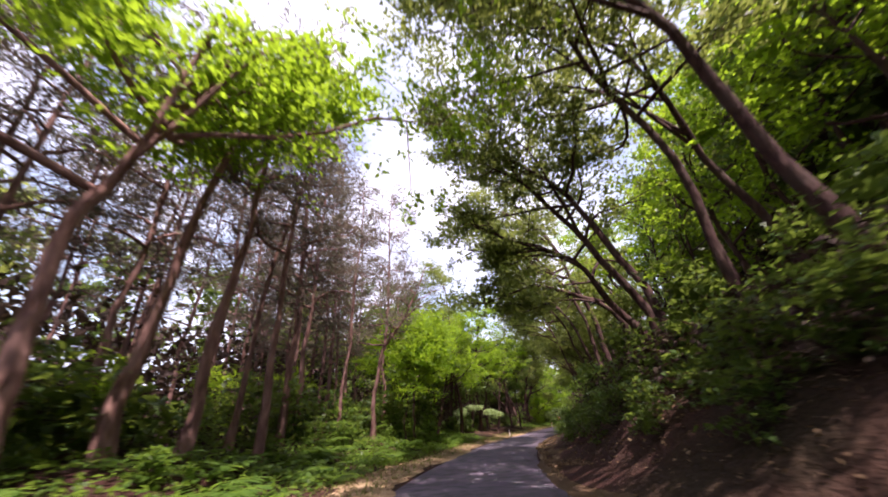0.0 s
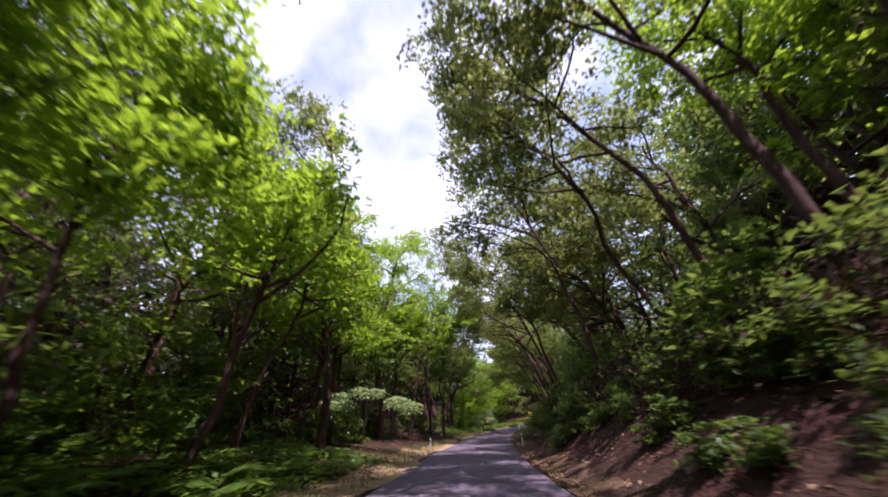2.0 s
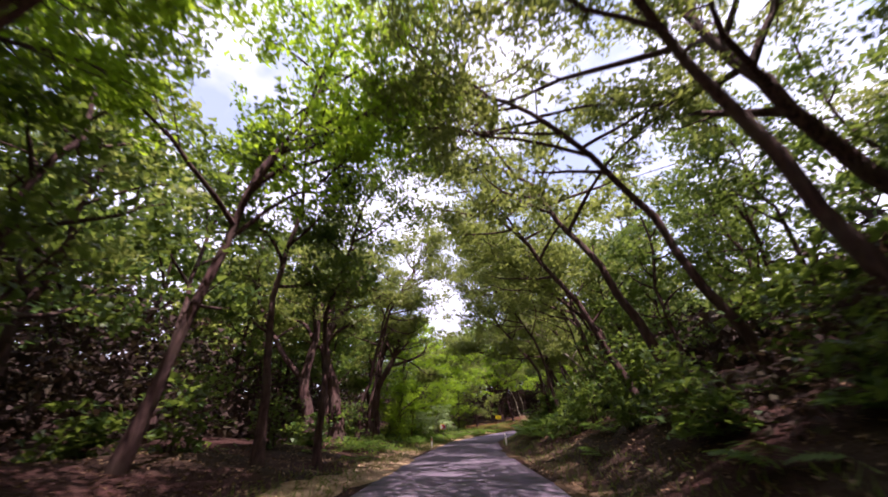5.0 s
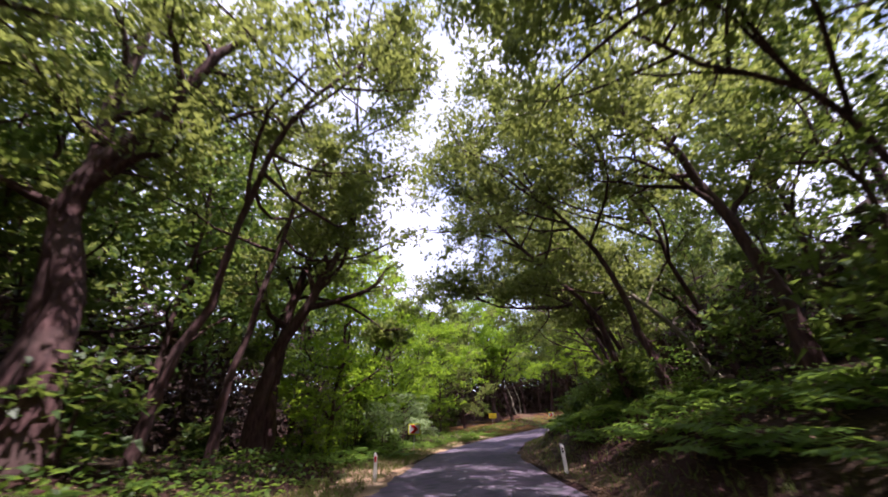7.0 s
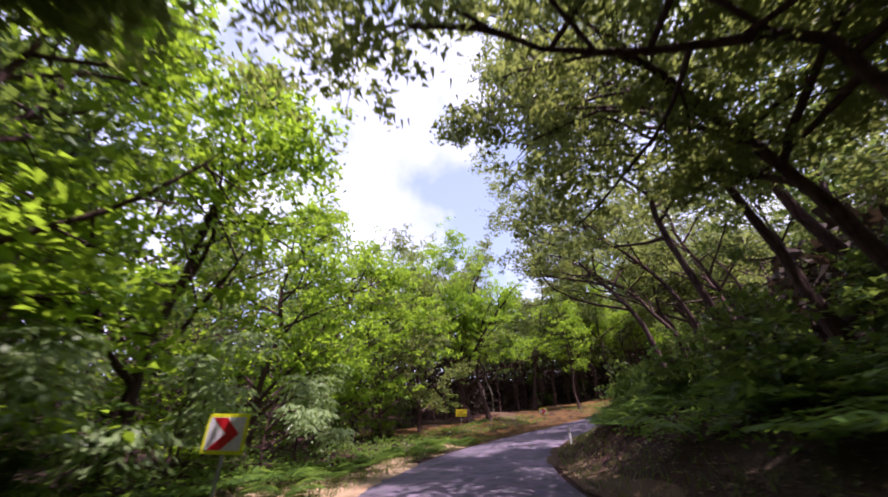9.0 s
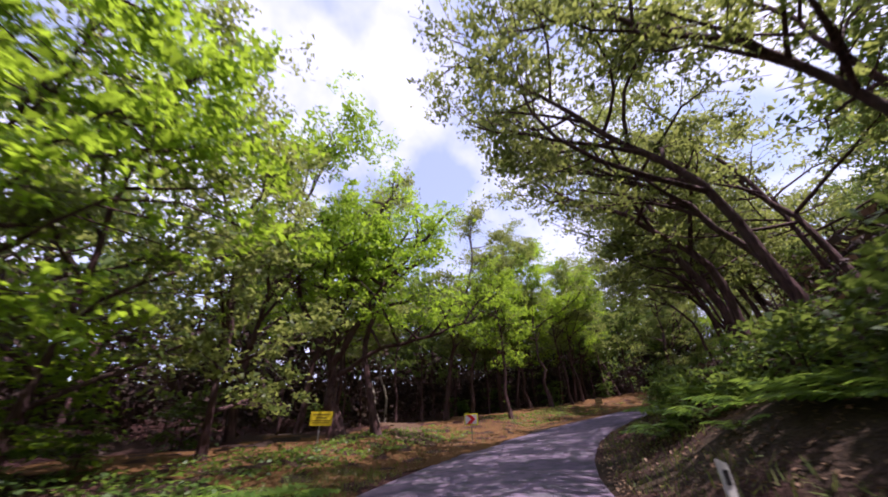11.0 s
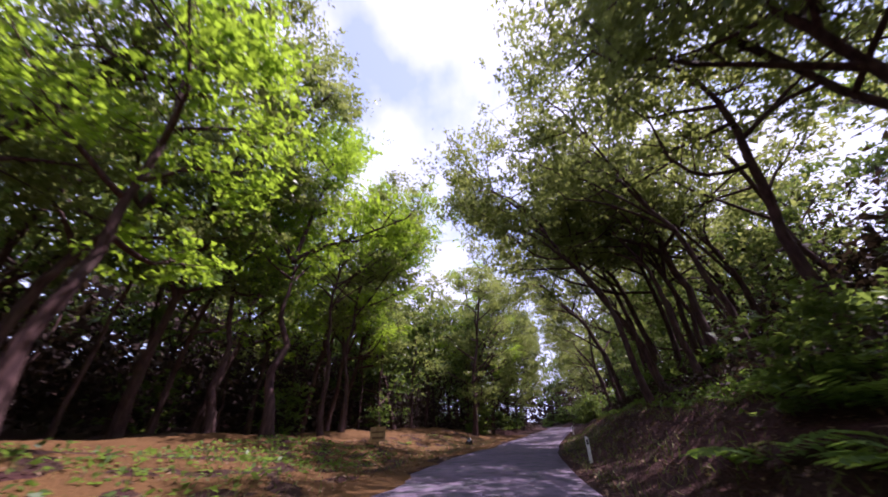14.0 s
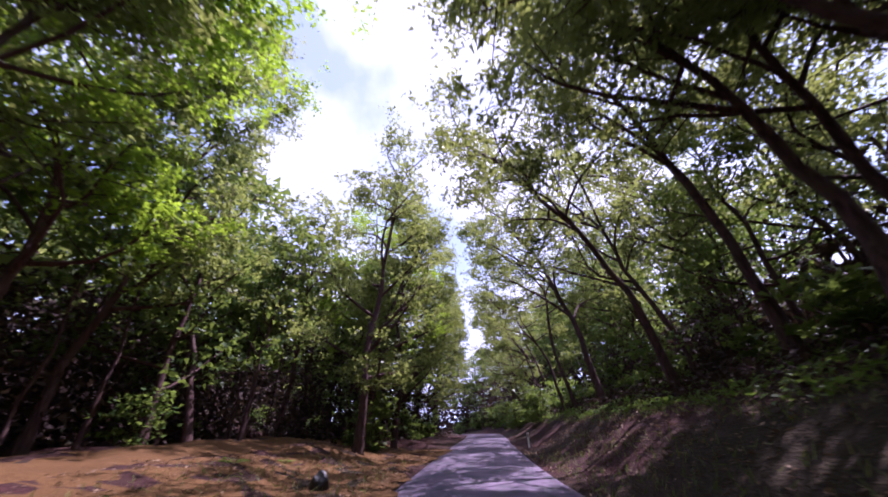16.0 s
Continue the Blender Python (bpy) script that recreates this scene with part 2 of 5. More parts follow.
def smooth(a, b, x):
    k = np.clip((x - a) / (b - a), 0, 1)
    return k * k * (3 - 2 * k)


def rough_ground(x, y):
    return 0.16 * np.sin(0.61 * x + 1.3 * np.sin(0.33 * y)) * np.cos(0.57 * y + 0.8) + 0.07 * np.sin(1.9 * x + 0.7) * np.sin(2.3 * y + 0.4 * x)


BANK = ([-60, 0, 45, 62, 80, 95, 112, 135, 150, 165, 220], [2.0, 2.2, 2.0, 1.5, 1.1, 1.4, 1.6, 1.5, 1.7, 1.7, 1.4])
HILL = ([-60, 0, 40, 62, 95, 112, 150, 220], [0.6, 0.6, 0.55, 0.38, 0.26, 0.3, 0.28, 0.24])


def ground_height(x, y):
    x, y = np.atleast_1d(np.asarray(x, float)), np.atleast_1d(np.asarray(y, float))
    s, d, z = along(np.stack([x, y], 1))
    bank, hill = np.interp(s, *BANK), np.interp(s, *HILL)
    e = 34 * (1 - np.exp(-np.maximum(d - 6, 0) / 34))
    out_l, out_r = edge_left(s), edge_right(s)
    right = bank * smooth(out_r + 0.5, out_r + 3.8 + 0.5 * smooth(110, 125, s), d) + hill * e
    shelf = 0.55 + 0.45 * (1 - smooth(90, 96, s)) + 0.35 * smooth(124, 134, s)
    left = 0.10 * smooth(out_l + 0.2, out_l + 1.5, -d) + shelf * smooth(4.0, 10.0, -d) + 0.4 * smooth(9, 18, -d) + 0.24 * np.clip(-d - 21, 0, 30)
    off = np.abs(d)
    half = np.where(d > 0, out_r, out_l)
    return z + np.where(d > 0, right, left) + rough_ground(x, y) * smooth(2.6, 6.0, off) - 0.10 * (1 - smooth(half - 0.2, half + 0.35, off))


def height_at(x, y):
    return float(ground_height(x, y)[0])


# ---- mesh helpers ----
def mesh_of(name, verts, faces, mat, smooth_shade=False):
    """A mesh from arrays: verts n x 3; faces m x 3 or m x 4."""
    me = bpy.data.meshes.new(name)
    verts, faces = np.asarray(verts, np.float32), np.asarray(faces, np.int32)
    k = faces.shape[1]
    me.vertices.add(len(verts))
    me.vertices.foreach_set("co", verts.ravel())
    me.loops.add(faces.size)
    me.loops.foreach_set("vertex_index", faces.ravel())
    me.polygons.add(len(faces))
    me.polygons.foreach_set("loop_start", np.arange(0, faces.size, k, dtype=np.int32))
    me.polygons.foreach_set("loop_total", np.full(len(faces), k, np.int32))
    if smooth_shade:
        me.polygons.foreach_set("use_smooth", np.ones(len(faces), bool))
    me.update(calc_edges=True)
    me.materials.append(mat)
    return me


def child(name, me, parent, label=""):
    ob = new(name, me)
    ob.parent = parent
    return tagged(ob, label)


def part(name, bm, mat, parent, label=""):
    me = bpy.data.meshes.new(name)
    bm.to_mesh(me)
    bm.free()
    me.materials.append(mat)
    return child(name, me, parent, label)


def tube(points, radii, sides=7, wobble=0.0, rng=None):
    """Rings along a line: verts, quads."""
    p = np.asarray(points, float)
    t = np.gradient(p, axis=0)
    t /= np.linalg.norm(t, axis=1)[:, None] + 1e-9
    ref = np.array([0.31, 0.95, 0.05])
    u = np.cross(t, ref)
    u /= np.linalg.norm(u, axis=1)[:, None] + 1e-9
    v = np.cross(t, u)
    a = np.linspace(0, 2 * math.pi, sides, endpoint=False)
    r = np.asarray(radii, float)[:, None] * np.ones((1, sides))
    if wobble and rng is not None:
        r = r * (1 + wobble * rng.uniform(-1, 1, (len(p), sides)))
    ring = p[:, None, :] + r[..., None] * (np.cos(a)[None, :, None] * u[:, None, :] + np.sin(a)[None, :, None] * v[:, None, :])
    n = len(p)
    i, j = np.meshgrid(np.arange(n - 1), np.arange(sides), indexing="ij")
    k = (j + 1) % sides
    q = np.stack([i * sides + j, i * sides + k, (i + 1) * sides + k, (i + 1) * sides + j], -1).reshape(-1, 4)
    return ring.reshape(-1, 3), q


def joined(pieces):
    vs, fs, o = [], [], 0
    for v, f in pieces:
        vs.append(v)
        fs.append(f + o)
        o += len(v)
    return np.concatenate(vs), np.concatenate(fs)


def curve_points(points, n):
    """A smooth line of n points through a few."""
    p = np.asarray(points, float)
    u = np.concatenate([[0], np.cumsum(np.linalg.norm(np.diff(p, axis=0), axis=1))])
    g = np.gradient(p, u, axis=0)
    w = np.linspace(0, u[-1], n)
    i = np.clip(np.searchsorted(u, w, side="right") - 1, 0, len(p) - 2)
    h = (u[i + 1] - u[i])[:, None]
    k = ((w - u[i])[:, None]) / h
    return (2 * k**3 - 3 * k**2 + 1) * p[i] + (k**3 - 2 * k**2 + k) * h * g[i] + (-2 * k**3 + 3 * k**2) * p[i + 1] + (k**3 - k**2) * h * g[i + 1]


def leaves(centres, rng, length, width, flat=0.6, droop=0.25, jitter=0.35, plain_blade=False):
    """Folded pointed blades, one at each centre: verts, faces. A plain blade is one wedge, for what stays far off."""
    n = len(centres)
    az = rng.uniform(0, 2 * math.pi, n)
    tilt = rng.normal(-droop, 0.45, n)
    way = np.stack([np.cos(az) * np.cos(tilt), np.sin(az) * np.cos(tilt), np.sin(tilt)], 1)
    nor = rng.normal(0, 1, (n, 3)) * (1 - flat) + np.array([0, 0, 1.0]) * flat
    side = np.cross(way, nor)
    side /= np.linalg.norm(side, axis=1)[:, None] + 1e-9
    up = np.cross(side, way)
    L = (length * rng.uniform(1 - jitter, 1 + jitter, n))[:, None]
    Wd = (width * rng.uniform(1 - jitter, 1 + jitter, n))[:, None]
    a = centres - way * L * 0.5
    b = centres + side * Wd * 0.5 + up * Wd * 0.16 - way * L * 0.04
    c = centres + way * L * 0.5 - up * L * 0.08
    d = centres - side * Wd * 0.5 + up * Wd * 0.16 - way * L * 0.04
    if plain_blade:
        v = np.stack([b - way * L * 0.4, c, d - way * L * 0.4 + up * Wd * 0.2], 1).reshape(-1, 3)
        return v, (np.arange(n)[:, None] * 3 + np.array([[0, 1, 2]])).astype(np.int32)
    v = np.stack([a, b, c, d], 1).reshape(-1, 3)
    o = np.arange(n)[:, None] * 4
    return v, (o + np.array([[0, 1, 2, 3]])).astype(np.int32)


def grow(rng, trunk, r0, limbs, spread, first=0.35, rise=35.0, toward=None, arch=0.0, twigs=5, reach=(0.55, 1.0)):
    """Limbs and twigs on a trunk line. Returns limb lines with radii, twig lines, and places for leaves."""
    n = len(trunk)
    out, fine, spots = [], [], []
    az = rng.uniform(0, 360)
    for i in range(limbs):
        u = first + (0.97 - first) * (i + rng.uniform(0.1, 0.9)) / limbs
        k = min(int(u * (n - 1)), n - 2)
        o = trunk[k] + (trunk[k + 1] - trunk[k]) * (u * (n - 1) - k)
        az += 137.5 + rng.uniform(-25, 25)
        a, far = radians(az), 1.0
        if toward is not None and rng.random() < 0.4:
            a, far = math.atan2(toward[1], toward[0]) + rng.normal(0, 0.55), 1.3
        e = radians(rise + rng.uniform(-14, 18) + 25 * max(0, u - 0.7))
        L = far * spread * rng.uniform(*reach) * (1.12 - 0.45 * max(0, (u - first) / (1 - first)))
        way = np.array([math.cos(a) * math.cos(e), math.sin(a) * math.cos(e), math.sin(e)])
        m = 7
        w = np.linspace(0, 1, m)[:, None]
        bend = rng.normal(0, 0.10, 3) * L
        line = o + way * L * w + np.array([0, 0, -arch * L]) * w**2 + bend * np.sin(w * math.pi) + rng.normal(0, 0.018 * L, (m, 3)) * w
        rr = r0 * (1 - 0.72 * u) * 0.62
        out.append((line, rr * (1 - 0.8 * w[:, 0]) + 0.012))
        for j in range(twigs):
            f = 0.3 + 0.7 * (j + rng.random()) / twigs
            kk = min(int(f * (m - 1)), m - 2)
            b = line[kk] + (line[kk + 1] - line[kk]) * (f * (m - 1) - kk)
            ta = a + rng.choice([-1, 1]) * rng.uniform(0.4, 1.2)
            te = e * 0.5 + rng.normal(0.05, 0.35)
            tl = L * rng.uniform(0.28, 0.5)
            tw = np.array([math.cos(ta) * math.cos(te), math.sin(ta) * math.cos(te), math.sin(te)])
            x = np.linspace(0, 1, 4)[:, None]
            t = b + tw * tl * x + np.array([0, 0, -0.10 * tl]) * x**2 + rng.normal(0, 0.04 * tl, (4, 3)) * x
            fine.append((t, rr * 0.3 * (1 - 0.75 * x[:, 0]) + 0.006, len(out) - 1, kk))
            spots += [t[1], t[2], t[3], (t[2] + t[3]) / 2]
        spots += [line[-1], line[-2], line[-3]]
    return out, fine, np.array(spots)


def crown_leaves(rng, spots, count, length, width, puff, keep=None, plain_blade=False):
    """Leaves in sprays of a dozen or so, the sprays round the given spots of the branches."""
    if keep is not None and keep(spots).any():
        spots = spots[keep(spots)]
    w = rng.gamma(0.9, 1.0, len(spots)) + 0.08
    sprays = max(1, count // 13)
    at = spots[rng.choice(len(spots), sprays, p=w / w.sum())] + rng.normal(0, 1, (sprays, 3)) * np.array([puff, puff, puff * 0.55])
    size = rng.uniform(0.65, 1.3, sprays) * length * 0.95
    pick = rng.integers(0, sprays, count)
    c = at[pick] + rng.normal(0, 1, (count, 3)) * np.array([1.0, 1.0, 0.42]) * size[pick][:, None]
    if keep is not None:
        c = c[keep(c)]
    return leaves(c, rng, length, width, plain_blade=plain_blade)


def tree(name, trunk, r0, leaf, bark, seed, limbs=9, spread=4.5, first=0.35, rise=35.0, count=7000, blade=(0.30, 0.17), puff=0.55,
         toward=None, arch=0.0, keep=None, label="", category="tree", group="", own_limbs=False, twigs=5, show_twigs=True, plain_blade=False, whole_trunk=False, crook=0.16, forks=()):
    """A tree under an Empty at its foot: trunk, limbs and crown. trunk: a few points from the foot upwards, in the world."""
    rng = np.random.default_rng(seed)
    foot = np.array(trunk[0], float)
    t = curve_points(np.array(trunk, float) - foot, 14)
    t[1:-1, :2] += rng.normal(0, 0.05, (12, 2))
    h = np.linspace(0, 1, 14)
    for k in range(2):
        t[:, k] += crook * (np.sin(h * rng.uniform(8, 14) + rng.uniform(0, 6)) + 0.6 * np.sin(h * rng.uniform(16, 24) + rng.uniform(0, 6))) * np.minimum(1, 5 * h)
    rad = r0 * (1 - 0.78 * h) + r0 * 0.55 * np.exp(-h * 22)
    t[0, 2] -= 0.35
    root = tagged(new(name), label, category, group)
    root.matrix_basis = pose(*foot)
    big, fine, spots = grow(rng, t, r0, limbs, spread, first, rise, toward, arch, twigs)
    world_keep = (lambda c: keep(c + foot)) if keep else None
    if keep:
        bad = np.nonzero(~world_keep(t[6:]))[0]
        if len(bad) and not whole_trunk:
            t, rad = t[:6 + max(1, bad[0])], rad[:6 + max(1, bad[0])].copy()
            rad[-2:] *= (0.7, 0.25)
        cut, left = [], {}
        for i, (line, rr) in enumerate(big):
            ok = np.nonzero(~world_keep(line))[0]
            k = ok[0] if len(ok) else len(line)
            if k >= 3 and line[0][2] < t[-1][2] + 0.05:
                rr = rr[:k].copy()
                rr[-1] *= 0.4
                cut.append((line[:k], rr))
                left[i] = k
        big = cut
        fine = [f for f in fine if f[3] + 1 < left.get(f[2], 0) and world_keep(f[0][:3]).all()]
        held = [q for f in fine for q in (f[0][1], f[0][2], f[0][3], (f[0][2] + f[0][3]) / 2)] + [q for line, _ in big for q in line[-3:]]
        count = int(count * min(1.0, 0.45 + 0.85 * len(held) / max(1, len(spots))))
        spots = np.array(held) if held else t[-3:]
    child("trunk", mesh_of("trunk", *tube(t, rad, 8, 0.10, rng), bark, True), root)
    rest = []
    for fork in forks:  # great limbs of their own
        fr, *points = fork
        line = curve_points(np.array(points, float) - foot, 12)
        line[1:] += rng.normal(0, 0.07, (11, 3))
        child("limb", mesh_of("limb", *tube(line, fr * np.linspace(1, 0.28, 12), 7, 0.08, rng), bark, True), root)
        more, thin, places = grow(rng, line, fr * 1.3, 9, spread * 0.55, 0.3, 30, None, 0.0, 4)
        rest += [tube(k, rr, 4) for k, rr in more] + [tube(f[0][[0, 3]], f[1][[0, 3]], 3) for f in thin]
        spots = np.concatenate([spots, places])
    if own_limbs:
        for line, rr in big:
            child("limb", mesh_of("limb", *tube(line, rr, 5, 0.06, rng), bark, True), root)
    else:
        rest += [tube(line, rr, 4) for line, rr in big]
    if show_twigs:
        rest += [tube(f[0][[0, 3]], f[1][[0, 3]], 3) for f in fine]
    if rest:
        tagged(child("branchwork", mesh_of("branchwork", *joined(rest), bark, True), root), kind="stuff")
    spots = np.concatenate([spots, t[-2:]])
    child("crown", mesh_of("crown", *crown_leaves(rng, spots, count, *blade, puff, world_keep, plain_blade), leaf), root)
    return root


# The cleft in the canopy: its edges in metres to the road's right, along the road.
CLEFT_S = [-30, 4, 8, 14, 21, 27, 31, 40, 47, 51, 55, 59, 63, 75, 80, 86, 92, 99, 104, 112, 120, 127, 132, 138, 146, 151, 156, 161, 169, 175, 180, 188, 240]
CLEFT_L = [-9, -9, -4, -4.9, -5, -4.8, -4.6, -6.4, -7.6, -8.4, -6.0, -3.6, -2.4, -1.6, -0.9, -1.2, -1.9, -4, -6.8, -9, -7, -3.8, -3.4, -3.3, -5.0, -3.2, -3.4, -3.2, -4.4, -3.6, -2.8, -2.4, -2]
CLEFT_R = [1.5, 0.2, -2.6, -3.0, -3.2, -2.8, 0.1, 0.1, 0.6, -1.3, -2.7, -2.6, -2.3, -1.3, 0.5, 1.2, 0.2, -2.9, -4, -2.4, -1.8, -1.8, -2.3, -2.2, -2.3, 0.2, -1.2, -1.4, -2.9, -2.2, 1.2, 0.4, -0.4]


def open_sky(c):
    """Leaves stay out of the traffic's way and of the cleft above the road."""
    s, d, z = along(c[:, :2])
    h = c[:, 2] - z
    lo, hi = np.interp(s, CLEFT_S, CLEFT_L), np.interp(s, CLEFT_S, CLEFT_R)
    inset = np.minimum(0.8, 0.28 * np.maximum(hi - lo, 0))
    lo, hi = lo + inset, hi - inset
    lo = np.maximum(lo, -3.2) + (lo - np.maximum(lo, -3.2)) * smooth(0.0, 1.0, (h - np.interp(s, [44, 47, 53, 56], [7.0, 4.6, 4.6, 7.0])) / 6.0)
    ragged = 0.7 * np.sin(s * 0.9 + 2 * np.sin(h * 0.7)) + 0.45 * np.sin(s * 2.3 + h)
    cleft = (d > lo + ragged) & (d < hi + ragged)
    way_free = (np.abs(d) < 3.4) & (h < 5.0)
    return ~(cleft | way_free)


# ---- ground and road ----
def build_ground():
    step = 1.0
    xs = np.concatenate([[-3000, -900, -300, -140, -90, -70], np.arange(-52, 150, step), [165, 185, 215, 260, 400, 900, 3000]])
    ys = np.concatenate([[-3000, -900, -300, -120, -80, -55], np.arange(-40, 175, step), [185, 200, 230, 300, 500, 1000, 3000]])
    gx, gy = np.meshgrid(xs, ys, indexing="ij")
    z = ground_height(gx.ravel(), gy.ravel())
    v = np.stack([gx.ravel(), gy.ravel(), z], 1)
    n, m = len(xs), len(ys)
    i, j = np.meshgrid(np.arange(n - 1), np.arange(m - 1), indexing="ij")
    f = np.stack([i * m + j, (i + 1) * m + j, (i + 1) * m + j + 1, i * m + j + 1], -1).reshape(-1, 4)
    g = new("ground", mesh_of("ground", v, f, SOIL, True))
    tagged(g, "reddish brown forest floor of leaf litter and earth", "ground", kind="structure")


def strip(name, offsets, lifts, mat, label, category, ragged=0.0, seed=1, a=-60, b=262, step=0.5, whole=False):
    """A band that runs along the road, lofted over the ground. Offsets: metres out from the road's edge, left below nought; whole: shares of the half width."""
    rng = np.random.default_rng(seed)
    s = np.arange(a, b, step)
    x, y = np.interp(s, LEN, LINE[:, 0]), np.interp(s, LEN, LINE[:, 1])
    tx, ty = np.interp(s, LEN, TAN[:, 0]), np.interp(s, LEN, TAN[:, 1])
    z = np.interp(s, LEN, LINE[:, 2])
    rows = []
    for k, (o, lift) in enumerate(zip(offsets, lifts)):
        e = 0
        if ragged and k in (0, len(offsets) - 1):
            e = ragged * (np.sin(s * 0.37 + seed) + 0.6 * np.sin(s * 1.1 + 2 * seed) + 0.5 * rng.uniform(-1, 1, len(s)))
        o = (o * edge_right(s) if o > 0 else o * edge_left(s)) if whole else o + (edge_right(s) if o > 0 else -edge_left(s))
        px, py = x + (o + e) * ty, y - (o + e) * tx
        pz = z + lift if lift is not None else ground_height(px, py) + 0.012
        rows.append(np.stack([px, py, pz], 1))
    v = np.stack(rows, 1)
    n, m = v.shape[:2]
    i, j = np.meshgrid(np.arange(n - 1), np.arange(m - 1), indexing="ij")
    f = np.stack([i * m + j, i * m + j + 1, (i + 1) * m + j + 1, (i + 1) * m + j], -1).reshape(-1, 4)
    return tagged(new(name, mesh_of(name, v.reshape(-1, 3), f, mat, True)), label, category, kind="structure")


def earth_ridge(a, b, d0, width, high, seed):
    """A low heaped bank of bare earth that runs beside the road, with an uneven crest."""
    rng = np.random.default_rng(seed)
    rows = []
    u = np.linspace(-1, 1, 9)
    for s in np.arange(a, b, 0.35):
        x0 = d0 + 0.5 * math.sin(0.21 * s + seed) + 0.2 * math.sin(0.9 * s)
        fade = min(1.0, (s - a) / 3, (b - s) / 3)
        hh = high * fade * (0.8 + 0.2 * math.sin(0.4 * s + seed) + 0.12 * math.sin(1.7 * s))
        row = []
        for k in u:
            x, y = place(s, x0 + k * width)
            row.append((x, y, height_at(x, y) - 0.02 + hh * (1 - k * k) ** 1.3 + rng.normal(0, 0.018) * (1 - k * k)))
        rows.append(row)
    v = np.array(rows)
    n, m = v.shape[:2]
    i, j = np.meshgrid(np.arange(n - 1), np.arange(m - 1), indexing="ij")
    f = np.stack([i * m + j, i * m + j + 1, (i + 1) * m + j + 1, (i + 1) * m + j], -1).reshape(-1, 4)
    tagged(new("earth_bank", mesh_of("earth_bank", v.reshape(-1, 3), f[:, ::-1], EARTH, True)), "low heaped bank of orange-brown earth behind the clearing", "earth bank", kind="structure")


build_ground()
strip("road", [-1.03, -1.0, -0.68, -0.34, 0, 0.34, 0.68, 1.0, 1.03], [-0.12, 0.0, 0.025, 0.045, 0.05, 0.045, 0.025, 0.0, -0.12], ASPHALT,
      "narrow worn grey asphalt forest road without markings", "road", 0.05, 3, whole=True)

strip("verge", [-1.9, -1.4, -0.8, -0.03], [None, None, None, 0.004], SAND, "pale sandy verge of dry earth beside the road", "verge", 0.28, 5, 4, 122)
strip("verge", [0.03, 0.5, 1.1], [0.004, None, None], LITTER, "narrow strip of dry earth beside the road", "verge", 0.2, 6, 8, 120)
strip("verge", [-13.0, -11.0, -9.2, -7.6, -6.2, -5.0, -3.8, -2.7, -1.7, -0.8, -0.03], [None] * 10 + [0.004], EARTH, "clearing of trodden orange-brown earth beside the road", "clearing", 0.5, 8, 124, 190)
earth_ridge(150, 188, -11.4, 2.2, 0.3, 5)


def side_track(points, width):
    """A pale trodden track that leaves the road and climbs away between the trees."""
    line = spline(points, 0.5)
    t = np.gradient(line, axis=0)
    t /= np.linalg.norm(t, axis=1)[:, None]
    u = np.linspace(-1, 1, 6)
    k = np.arange(len(line))
    w = width * (1 + 0.18 * np.sin(0.6 * k) + 0.1 * np.sin(1.7 * k + 1))
    px = line[:, 0, None] + u[None, :] * w[:, None] * t[:, 1, None]
    py = line[:, 1, None] - u[None, :] * w[:, None] * t[:, 0, None]
    pz = ground_height(px.ravel(), py.ravel()) + 0.07
    n, m = px.shape
    i, j = np.meshgrid(np.arange(n - 1), np.arange(m - 1), indexing="ij")
    f = np.stack([i * m + j, i * m + j + 1, (i + 1) * m + j + 1, (i + 1) * m + j], -1).reshape(-1, 4)
    tagged(new("track", mesh_of("track", np.stack([px.ravel(), py.ravel(), pz], 1), f, LITTER, True)), "pale trodden dirt track that leaves the road", "track", kind="structure")


side_track([(51.0, 123.2), (53.5, 127.0), (56.5, 131.5), (58.5, 137.0), (58.5, 144.0)], 1.0)

# ---- hero trees ----
TREES = "trees of the wood"
HEROES = []


def hero(kind, points, r0, seed, **kw):
    """A tree whose trunk follows the given points of the plan; the foot is set onto the ground."""
    p = [list(map(float, q)) for q in points]
    p[0][2] = height_at(p[0][0], p[0][1])
    leaf, bark, label = {
        "oak": (OAK_LEAF, OAK_BARK, "dark-barked leaning oak with green summer leaves"),
        "bright": (BRIGHT_LEAF, OAK_BARK, "broadleaved tree with yellow-green leaves in a bright sunlit tone"),
        "pine": (NEEDLE, PINE_BARK, "tall slender pine with pinkish bark and thin crown"),
        "pale": (OAK_LEAF, PALE_BARK, "leaning tree with pale mossy bark"),
        "dark": (SHADE_LEAF, OAK_BARK, "broadleaved tree with leaves in a dark shade tone"),
    }[kind]
    name = {"oak": "oak_tree", "bright": "broadleaf_tree", "pine": "pine_tree", "pale": "oak_tree", "dark": "broadleaf_tree"}[kind]
    args = dict(leaf=leaf, bark=bark, label=label, group=TREES, keep=open_sky, own_limbs=True, whole_trunk=True, plain_blade=seed != 100)
    args["crook"] = 0.05 if kind == "pine" else 0.14
    args.update(kw)
    args["count"] = int(args["count"] * 0.82)
    HEROES.append((p[0][0], p[0][1]))
    return tree(name, p, r0, seed=seed, **args)


